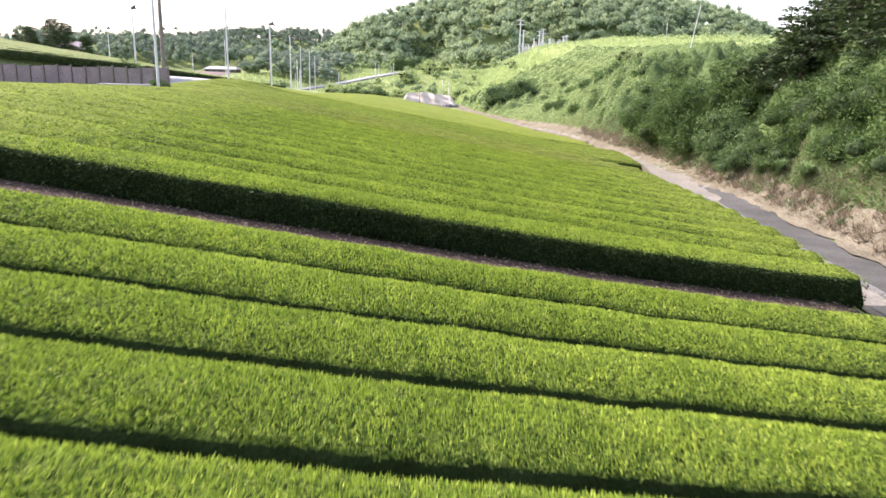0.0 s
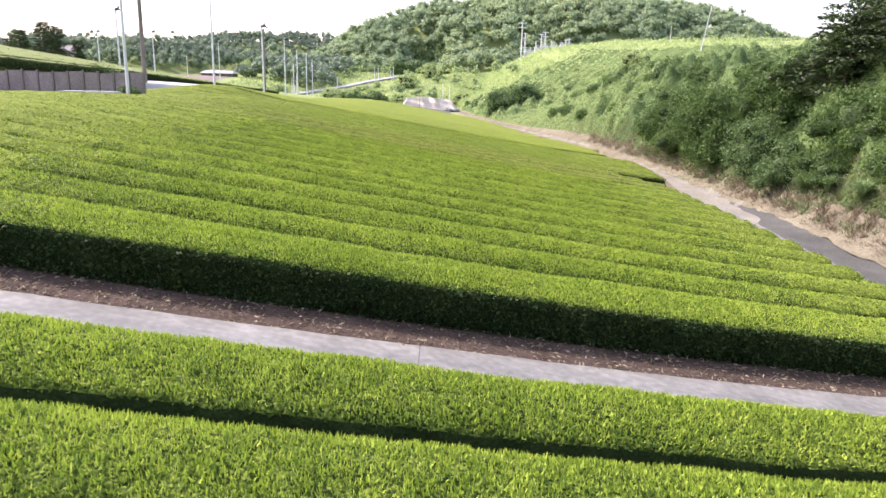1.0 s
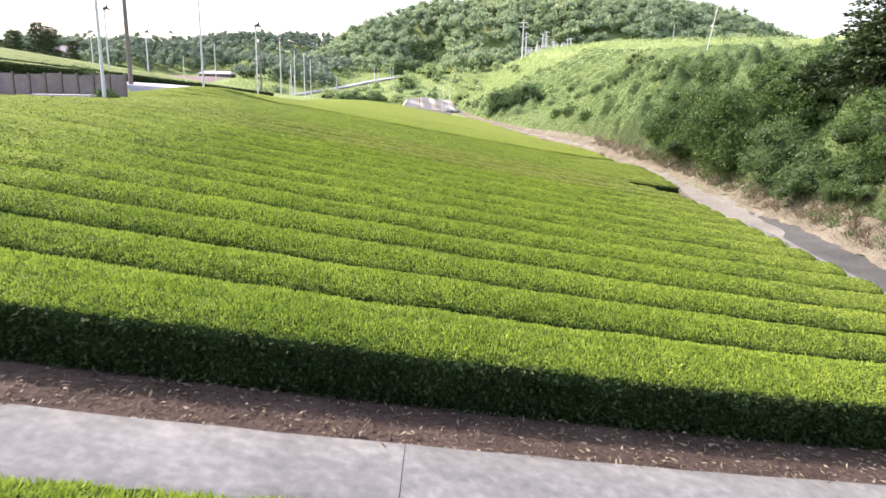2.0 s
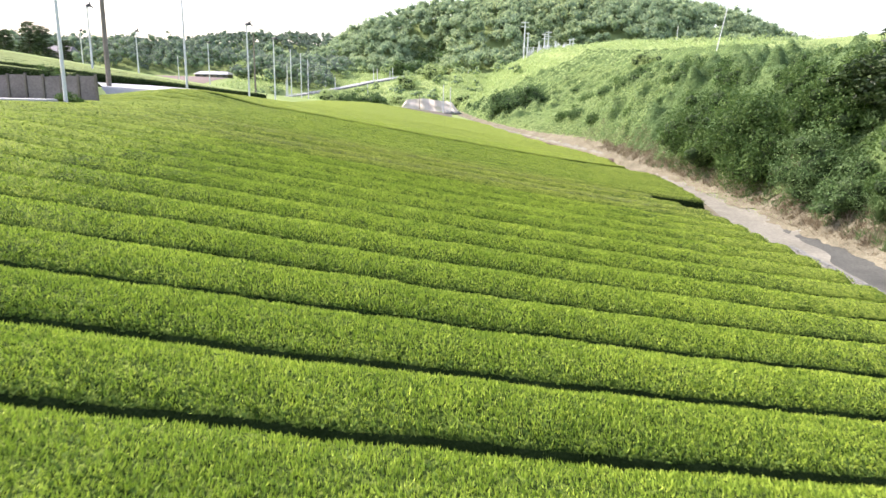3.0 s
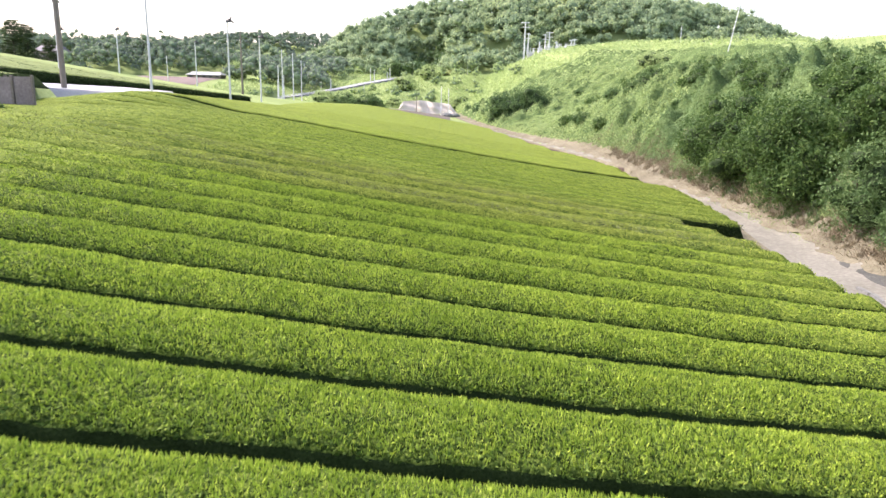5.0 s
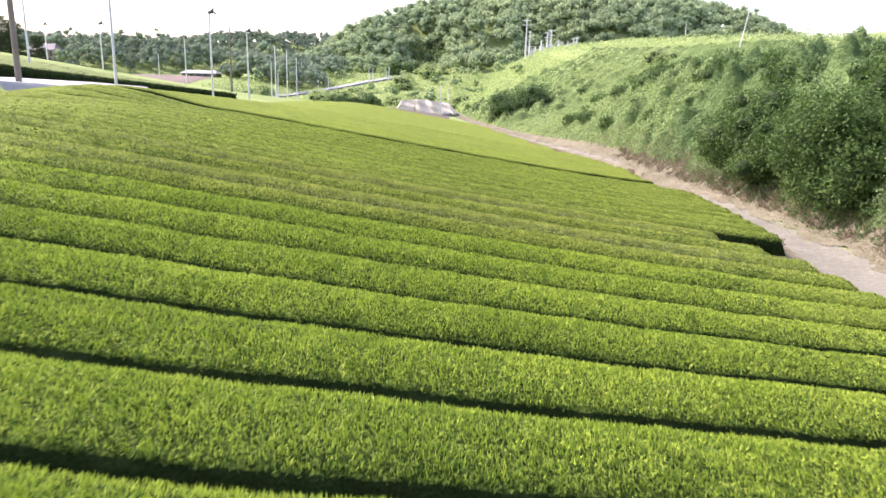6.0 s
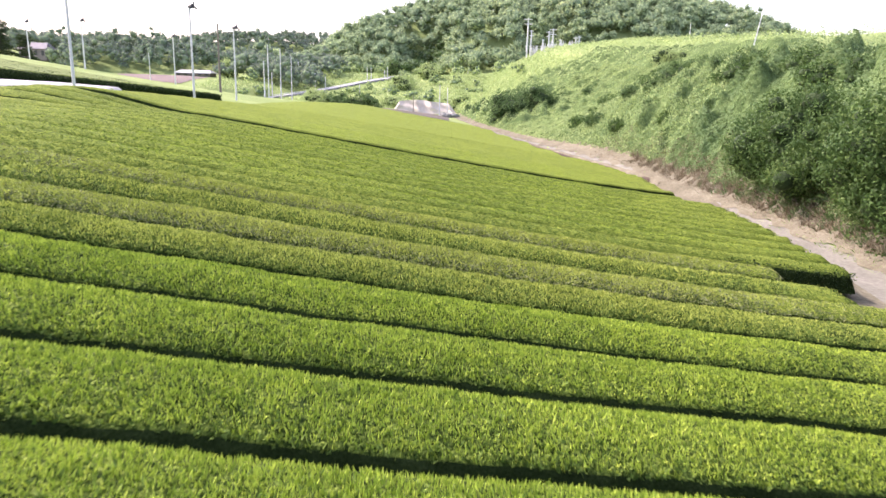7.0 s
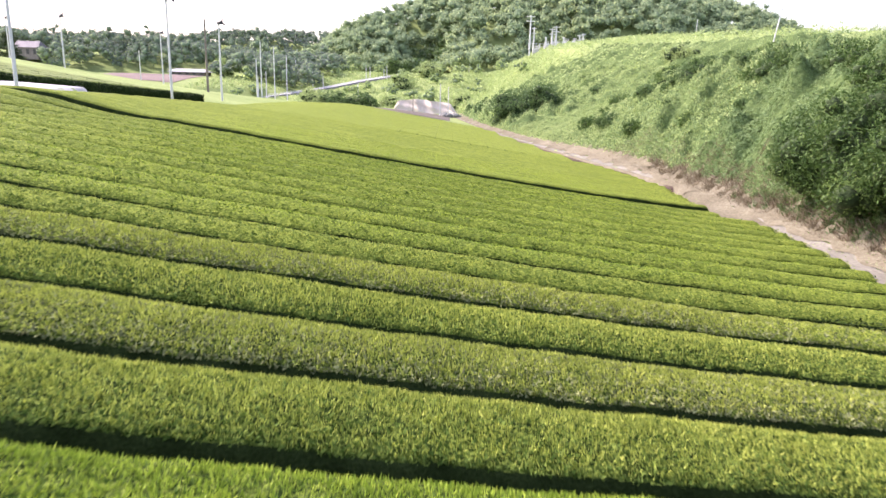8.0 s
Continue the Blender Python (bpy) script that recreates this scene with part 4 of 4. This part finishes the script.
for k, (x, y, reach) in enumerate(((18.7, 41.6, 1.5), (18.9, 39.4, 1.2), (18.6, 46.2, 1.0), (18.9, 36.5, 1.2))):
    tussock(x, y, reach, 860 + k)


def conifer(x, y, height, rx, label, seed, mat=LEAF_DARK, lift=0.0):
    """A layered evergreen with drooping flat sprays on level branches."""
    r = np.random.default_rng(seed)
    ob = thing("evergreen_tree", x, y, float(land(x, y)) + lift, label, "tree", "evergreen trees")
    bm = tube(bmesh.new(), (0, 0, -0.5), (0.1, 0, height * 0.95), 0.2, 0.04, 8)
    ats, ways = [], []
    tiers = int(height / 0.55)
    for k in range(tiers):
        h = height * (0.12 + 0.86 * k / tiers)
        reach = rx * (1 - 0.68 * (h / height) ** 2.2) * r.uniform(0.75, 1.15)
        for b in range(7):
            a = r.uniform(0, 6.28)
            tip = np.array([reach * math.cos(a), reach * math.sin(a), h + r.uniform(-0.2, 0.25)])
            tube(bm, (0, 0, h), tuple(tip * (0.9, 0.9, 1)), 0.05, 0.015, 5)
            m = int(76 * reach / rx) + 24
            t = r.random(m)[:, None] ** 0.6
            p = np.array([0, 0, h]) * (1 - t) + tip * t + r.normal(0, (0.28, 0.28, 0.1), (m, 3))
            ats.append(p)
            ways.append(np.stack([np.cos(a) + r.normal(0, 0.7, m), np.sin(a) + r.normal(0, 0.7, m), r.normal(-0.05, 0.3, m)], -1))
    part("trunk", bm, BARK, ob)
    at, way = np.concatenate(ats), np.concatenate(ways)
    size = r.uniform(0.2, 0.38, len(at))
    part_mesh("crown", leaf_mesh("crown", at, way, size, size * 0.55, mat, seed, True), ob)
    return ob


for x, y, h, rx, seed in ((23.8, 47.4, 4.6, 2.9, 1), (26.4, 46.4, 5.6, 3.4, 2), (24.6, 43.2, 5.6, 3.0, 3), (27.4, 50.5, 4.6, 3.0, 4), (27.5, 42.0, 7.0, 3.6, 5), (24.2, 38.5, 6.0, 3.0, 11), (22.4, 45.6, 4.2, 2.6, 13), (22.3, 50.2, 3.4, 2.2, 14)):
    conifer(x, y, h, rx, "dark layered evergreen tree at the top of the bank", 900 + seed)
for x, y, top, rx, seed in ((-107.5, 186, 14.5, 3.1, 6), (-102.5, 188, 16.8, 3.3, 7), (-98.6, 187, 15.6, 3.1, 8), (-94.5, 189, 12.5, 2.9, 9), (-112, 189, 12.5, 2.4, 10), (-117, 190, 11.5, 2.4, 12)):
    conifer(x, y, top - float(land(x, y)), rx, "dark evergreen tree on the rise beyond the terrace", 900 + seed)


def woods(name, xs, ys, sizes, leaf, per, mat, label, seed, lift=0.0, tall=1.2):
    """A stand of far trees: rounded crowns of leaf clumps, too many to count."""
    r = np.random.default_rng(seed)
    vs, fs, ats, ways, outs = [], [], [], [], []
    count = 0
    for x, y, s in zip(xs, ys, sizes):
        z = float(land(x, y)) + lift
        c, q = lobes(r, 11, s, s, s * tall, 1.15)
        c = c + (x, y, z + s * 0.5)
        v, f = cores(c, q, 0.84)
        vs.append(v)
        fs.append(f + count)
        count += len(v)
        at, way, out = foliage(r, c, q, per, leaf)
        ats.append(at)
        ways.append(way)
        outs.append(out)
    ob = new(name, mesh_from(name, np.concatenate(vs), np.concatenate(fs), WOODS_CORE, True))
    at, way = np.concatenate(ats), np.concatenate(ways)
    n = len(at)
    part_mesh("leaf_clumps", leaf_mesh("leaf_clumps", at, way, leaf * r.uniform(0.8, 1.6, n), leaf * 0.95, mat, seed, True, np.concatenate(outs)), ob)
    return tagged(ob, label, "woods", kind="stuff")


# Crown cores: shade between leaf clumps painted darker, the whole lightened for haze.
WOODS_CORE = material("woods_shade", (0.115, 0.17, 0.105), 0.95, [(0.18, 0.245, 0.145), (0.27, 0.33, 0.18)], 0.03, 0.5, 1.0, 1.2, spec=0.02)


def stand(seed, n, x0, x1, y0, y1, test=None, gap=5.0):
    """Places spread over a rectangle, none nearer than gap to another."""
    r = np.random.default_rng(seed)
    out = []
    for _ in range(n * 12):
        p = r.uniform((x0, y0), (x1, y1))
        if test and not test(*p):
            continue
        if all((p[0] - q[0]) ** 2 + (p[1] - q[1]) ** 2 > gap**2 for q in out):
            out.append(p)
            if len(out) == n:
                break
    a = np.array(out)
    return a[:, 0], a[:, 1], r.uniform(0.75, 1.3, len(a))


hx, hy, hs = stand(51, 640, -100, 262, 340, 445, lambda x, y: hills(x, y) > 1.0 and not (abs(x + 9) < 9 and y < 398), 5.6)
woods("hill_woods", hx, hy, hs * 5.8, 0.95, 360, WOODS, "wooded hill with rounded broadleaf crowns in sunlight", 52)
# Added trees in a darker leaf, standing in for the shade of the hollow.
hx, hy, hs = stand(61, 50, -20, 3, 364, 396, None, 3.4)
woods("hollow_shade_trees", hx, hy, hs * 3.0, 0.8, 160, LEAF_MID, "dark trees added for the shade in a hollow of the hill", 62, 0.0, 2.2)
hx, hy, hs = stand(53, 230, -225, -70, 275, 335, lambda x, y: (hills(x, y) > 4.2 or (hills(x, y) > 0.5 and x < -130)) and not (-166 < x < -140 and y < 297), 4.2)
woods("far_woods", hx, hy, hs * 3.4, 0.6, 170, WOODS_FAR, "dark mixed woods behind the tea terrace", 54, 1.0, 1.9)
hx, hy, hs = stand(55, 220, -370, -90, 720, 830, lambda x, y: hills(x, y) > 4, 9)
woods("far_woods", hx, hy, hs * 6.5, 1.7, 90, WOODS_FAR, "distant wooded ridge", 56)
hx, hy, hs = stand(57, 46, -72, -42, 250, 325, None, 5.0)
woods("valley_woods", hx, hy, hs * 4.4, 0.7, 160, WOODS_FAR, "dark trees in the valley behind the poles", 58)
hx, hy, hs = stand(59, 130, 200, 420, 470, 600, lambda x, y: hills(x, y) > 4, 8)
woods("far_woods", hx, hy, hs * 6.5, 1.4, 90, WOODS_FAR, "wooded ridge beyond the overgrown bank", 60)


# ---- the valley behind the field ----
def substation():
    """Pale steel masts with cross arms behind the crest of the bank."""
    for x, top, arm in ((27.6, 25.8, 3.0), (28.9, 22.0, 1.5), (33.0, 19.0, 0), (35.0, 21.8, 2.0), (36.4, 22.6, 2.4), (39.0, 19.2, 1.0), (44.3, 20.0, 1.6), (45.5, 20.4, 1.6), (31.0, 16.6, 0), (37.6, 17.5, 0)):
        z = float(land(x, 278)) - 0.2
        ob = thing("steel_mast", x, 278, z, "pale steel mast with cross arms above the bank", "mast", "masts above the bank")
        part("shaft", tube(bmesh.new(), (0, 0, 0), (0, 0, top - z), 0.3, 0.22, 8), POLE_WHITE, ob)
        if arm:
            for k, h in enumerate((0.4, 1.9)):
                part("cross_arm", tube(bmesh.new(), (-arm / 2, 0, top - z - h), (arm / 2, 0, top - z - h), 0.14, 0.14, 6), POLE_WHITE, ob)
    for x, w, h in ((30.0, 2.2, 2.4), (33.6, 1.8, 2.0), (36.2, 2.4, 2.6), (40.4, 2.0, 2.2), (43.0, 1.6, 2.0)):
        ob = thing("transformer", x, 280, float(land(x, 280)) - 0.1, "pale grey transformer among steel masts", "transformer", "transformers above the bank")
        part("tank", block(bmesh.new(), -w / 2, w / 2, -0.9, 0.9, 0, h, 0.08), POLE_WHITE, ob)
        for k in range(3):
            part("insulator", tube(bmesh.new(), ((k - 1) * w * 0.3, 0, h), ((k - 1) * w * 0.3, 0, h + 1.1), 0.14, 0.07, 8), POLE_WHITE, ob)
        for k in range(4):
            part("cooling_fin", block(bmesh.new(), -w / 2 + 0.15 + k * (w - 0.3) / 3 - 0.05, -w / 2 + 0.15 + k * (w - 0.3) / 3 + 0.05, -1.25, -0.9, 0.3, h - 0.3), POLE_WHITE, ob)
    ob = thing("low_fence", 27, 276, float(land(36, 276)), "pale low fence round the masts", "fence")
    for k in range(16):
        part("picket", tube(bmesh.new(), (k * 1.3, 0, -0.5), (k * 1.3, 0, 1.7), 0.07, 0.07, 6), POLE_WHITE, ob)
    for h in (0.6, 1.5):
        part("rail", tube(bmesh.new(), (0, 0, h), (19.5, 0, h), 0.06, 0.06, 6), POLE_WHITE, ob)


substation()

BARE = material("bare_earth_cut", (0.50, 0.43, 0.36), 0.95, [(0.60, 0.53, 0.45), (0.68, 0.61, 0.53)], 0.25, 3.0, 1.0, 0.2, spec=0.02)
TILLED = material("tilled_earth", (0.17, 0.135, 0.125), 0.95, [(0.21, 0.17, 0.155), (0.25, 0.205, 0.185)], 0.2, 4.0, 1.0, 0.1, spec=0.02)
PLOUGHED = material("ploughed_field", (0.10, 0.09, 0.08), 0.95, [(0.14, 0.125, 0.11), (0.18, 0.16, 0.14)], 0.2, 4.0, 1.0, 0.1, spec=0.02)


def patch(name, x0, x1, y0, y1, lift, mat, label, category):
    xs, ys = np.linspace(x0, x1, 24), np.linspace(y0, y1, 24)
    ob = new(name, sheet(xs, ys, lambda x, y: land(x, y) + lift + 0.05 * wave(x, y, 4, 3.0), name, mat))
    return tagged(ob, label, category, kind="structure")


patch("bare_field", -46, 1, 164, 195, 0.07, PLOUGHED, "dark bare field beyond the tea", "field")


def earth_cut():
    """A bare cut face of earth at the end of the lane."""
    s = np.linspace(0, 1, 40)
    h = np.linspace(0, 1, 8)
    gx = -12.5 + 15.0 * s[:, None] + 0 * h
    gy = 197 + 1.5 * h + 0.5 * wave(gx, 5 * h + 0 * gx, 6, 4.0)
    top = np.interp(s, [0, 0.1, 0.4, 0.9, 1], [0.3, 2.8, 3.2, 2.4, 0.5])
    gz = -4.2 + 0.6 + (top[:, None]) * h
    tagged(new("earth_cut", mesh_from("earth_cut", np.stack([gx, gy, gz], -1).reshape(-1, 3), grid_quads(40, 8)[:, ::-1], BARE, True)), "pinkish bare cut of earth at the end of the lane", "bank", kind="structure")


earth_cut()
for x, y, rx, rz, leaf, count, mat, label in (
    (-32, 203, 3.8, 4.2, 0.35, 4000, LEAF_LIGHT, "sunlit green bush behind the far tea"),
    (-26.5, 204, 4.6, 4.0, 0.35, 3500, LEAF_MID, "brownish green bush behind the far tea"),
    (-20.5, 205, 4.4, 3.6, 0.35, 3200, LEAF_MID, "brownish green bush behind the far tea"),
    (-14, 212, 3.6, 3.4, 0.38, 3000, LEAF_LIGHT, "light green bush above a bare cut"),
    (-8, 216, 3.8, 3.6, 0.38, 3000, LEAF_LIGHT, "light green bush above a bare cut"),
    (-1, 214, 3.6, 4.2, 0.38, 3000, LEAF_LIGHT, "light green bush above a bare cut"),
    (4, 222, 4.0, 4.4, 0.4, 3000, LEAF_LIGHT, "light green bush on the valley slope"),
    (-14, 262, 5.0, 5.0, 0.5, 3000, LEAF_LIGHT, "round light green bush on the valley slope"),
    (-6, 290, 5.5, 6.0, 0.5, 3000, LEAF_LIGHT, "round light green tree on the valley slope"),
    (-20, 300, 5.0, 5.0, 0.5, 2600, LEAF, "round green bush at the foot of the hill"),
):
    shrub(x, y, rx, rz, leaf, count, mat, label, int(abs(x) * 13 + y), group="bushes in the valley", lift=-0.3, n=26)


def gabled(name, x, y, w, d, wall_h, roof_h, wall_mat, roof_mat, label, turn=0.0, over=0.4):
    """A small building: four walls, a pitched roof with eaves, posts or a door in front."""
    ob = thing(name, x, y, float(land(x, y)) - 0.1, label, "building", turn=turn)
    part("wall", block(bmesh.new(), -w / 2, w / 2, -d / 2, d / 2, -0.8, wall_h, 0.03), wall_mat, ob)
    bm = bmesh.new()
    a, b = w / 2 + over, d / 2 + over
    rim = [(-a, -b), (a, -b), (a, b), (-a, b)]
    low = [bm.verts.new((px, py, wall_h - 0.02)) for px, py in rim]
    eave = [bm.verts.new((px, py, wall_h + 0.14)) for px, py in rim]
    ridge = [bm.verts.new((k * (a - 0.35 * b), 0, wall_h + roof_h)) for k in (-1, 1)]
    bm.faces.new(low[::-1])
    for k in range(4):
        bm.faces.new((low[k], low[(k + 1) % 4], eave[(k + 1) % 4], eave[k]))
    bm.faces.new((eave[0], eave[1], ridge[1], ridge[0]))
    bm.faces.new((eave[1], eave[2], ridge[1]))
    bm.faces.new((eave[2], eave[3], ridge[0], ridge[1]))
    bm.faces.new((eave[3], eave[0], ridge[0]))
    part("roof", bm, roof_mat, ob)
    for k in range(max(2, int(w / 2.2))):
        px = -w / 2 + (k + 0.5) * w / max(2, int(w / 2.2))
        part("window", block(bmesh.new(), px - 0.5, px + 0.5, -d / 2 - 0.06, -d / 2 + 0.02, wall_h * 0.3, wall_h * 0.85, 0.02), FAN_DARK, ob)
    return ob


ROOF = material("grey_roof_tiles", (0.11, 0.10, 0.115), 0.7, [(0.16, 0.15, 0.165), (0.21, 0.195, 0.21)], 0.5, 5.0, 0.6, 0.05)
gabled("farm_building", -150, 291, 10.0, 7.0, 3.2, 2.4, WALL, ROOF, "low farm building with a grey tiled hip roof")
gabled("shed", -80, 256, 11.0, 6.0, 0.9, 1.1, POLE_DARK, PALE, "long low shed with a pale sheet roof")
patch("bare_field", -100, -74, 226, 250, 0.1, TILLED, "pinkish bare field above the tea terrace", "field")
for x, y, rx, rz in ((-72, 262, 3.6, 6.0),):
    shrub(x, y, rx, rz, 0.5, 2600, LEAF_LIGHT, "sunlit yellow-green bush beside a pale shed", int(-x * 17), group="bushes in the valley", lift=-0.3, n=20)


def lane_kerb():
    """Worn pale kerb stones between the asphalt and the field."""
    r = np.random.default_rng(55)
    ob = thing("lane_kerb", 12.9, 30, float(land(13, 30)), "worn pale concrete kerb along the asphalt lane", "kerb", kind="structure")
    origin = np.array(ob.location)
    me = None
    for k in range(30):
        y = 15 + k * 0.92 + r.uniform(-0.02, 0.02)
        x = float(lane_edge(y)) + 1.3
        bm = block(bmesh.new(), -0.09, 0.09, -0.43, 0.43, -0.2, 0.1, 0.02)
        if me is None:
            me = bpy.data.meshes.new("kerb_stone")
            bm.to_mesh(me)
            me.materials.append(CONCRETE)
        bm.free()
        stone = part_mesh("kerb_stone", me, ob)
        slope = math.degrees(math.atan2(float(lane_edge(y + 0.5)) - float(lane_edge(y - 0.5)), 1.0))
        stone.matrix_basis = pose(x - origin[0], y - origin[1], float(lane_height(y)) + 0.05 - origin[2], r.normal(0, 1.5), r.normal(0, 3), -slope + r.normal(0, 1.2))


lane_kerb()


def valley_scrub():
    """Bushes and rough grass on the slope below the wooded hill, too many to count."""
    r = np.random.default_rng(640)
    hx, hy, hs = stand(641, 42, -60, 26, 206, 345, lambda x, y: abs((x + 50) / 36 - (y - 234) / 62) > 0.12 and not (-44 < x < 4 and y < 212), 5.0)
    woods("valley_scrub", hx, hy, hs * 2.3, 0.6, 90, LEAF_LIGHT, "light green bushes on the slope below the hill", 642)
    n = 26000
    x, y = r.uniform(-70, 30, n), r.uniform(198, 345, n)
    d = np.stack([r.normal(0, 0.6, n), r.normal(-0.2, 0.6, n), r.uniform(0.3, 1.2, n)], -1)
    size = r.uniform(0.4, 1.0, n)
    keep = (np.abs(x + 1.7 + 50 - 36 * (y - 235) / 62) > 3.2) & ~((x > -46) & (x < 3) & (y < 200))
    at = np.stack([x, y, land(x, y)], -1)
    ob = new("rough_grass", leaf_mesh("rough_grass", at[keep], d[keep], size[keep], size[keep] * 0.5, LEAF_LIGHT, 643, True))
    tagged(ob, "rough light green grass on the valley slope", "grass", kind="stuff")


valley_scrub()


def stones():
    r = np.random.default_rng(12)
    for k in range(7):
        x, y = r.uniform(-0.5, 3.5), r.uniform(187, 191)
        s = r.uniform(0.45, 0.9)
        ob = new("boulder", mesh_from("boulder", BALL_V * (s * 1.3, s, s * 0.8), BALL_F, CONCRETE, True))
        ob.matrix_basis = pose(x, y, float(land(x, y)) + s * 0.4, 0, 0, r.uniform(0, 360))
        tagged(ob, "grey boulder in a heap beside the lane", "stone", "heap of boulders")


stones()


def valley_road():
    """A pale road climbing along the foot of the hill, with a low kerb wall."""
    q = np.linspace(0, 1, 60)
    px, py = -50 + 36 * q, 234 + 62 * q
    u = np.linspace(0, 1, 5)
    gx, gy = px[:, None] - 3.4 * u, py[:, None] + 2.0 * u
    v = np.stack([gx, gy, land(gx, gy) + 0.12], -1).reshape(-1, 3)
    tagged(new("valley_road", mesh_from("valley_road", v, grid_quads(60, 5), PALE, True)), "pale road climbing along the foot of the hill", "road", kind="structure")
    h = np.array([-0.3, 0.5, 0.5])
    gx, gy = px[:, None] + np.array([0.25, 0.25, 0.0]), py[:, None] + np.array([-0.1, -0.1, 0.05])
    v = np.stack([gx, gy, land(gx, gy) + h], -1).reshape(-1, 3)
    tagged(new("road_wall", mesh_from("road_wall", v, grid_quads(60, 3), CONCRETE, False)), "low concrete wall below the pale road", "wall", kind="structure")
    base = Vector((-50, 234, float(land(-50, 234))))
    ob = thing("guard_rail", *base, "white guard rail along the climbing road", "guard rail")
    spots = [Vector((-50.3 + 36 * k / 23, 234.2 + 62 * k / 23, 0)) for k in range(24)]
    for p in spots:
        p.z = float(land(p.x, p.y))
    for k, p in enumerate(spots):
        part("post", tube(bmesh.new(), p - base, p - base + Vector((0, 0, 1.1)), 0.07, 0.07, 6), POLE_WHITE, ob)
        if k:
            up = Vector((0, 0, 0.95))
            part("beam", tube(bmesh.new(), spots[k - 1] - base + up, p - base + up, 0.06, 0.06, 6), POLE_WHITE, ob)


valley_road()


def litter():
    """Dry leaves and prunings on the bare soil of the strip."""
    r = np.random.default_rng(91)
    n = 3200
    x = r.uniform(-16, 11, n)
    y = row_line(x, 15.1 + 1.15 * r.random(n) ** 1.1)
    z = canopy(x, y) - HEDGE - sunk(x, y) + 0.03 + 0.03 * r.random(n)
    d = np.stack([r.normal(0, 1, n), r.normal(0, 1, n), r.normal(0.1, 0.25, n)], -1)
    size = r.uniform(0.04, 0.13, n)
    ob = new("leaf_litter", leaf_mesh("leaf_litter", np.stack([x, y, z], -1), d, size, size * 0.3, STRAW, 92))
    tagged(ob, "dry leaves and clippings on bare soil", "litter", kind="stuff")


litter()
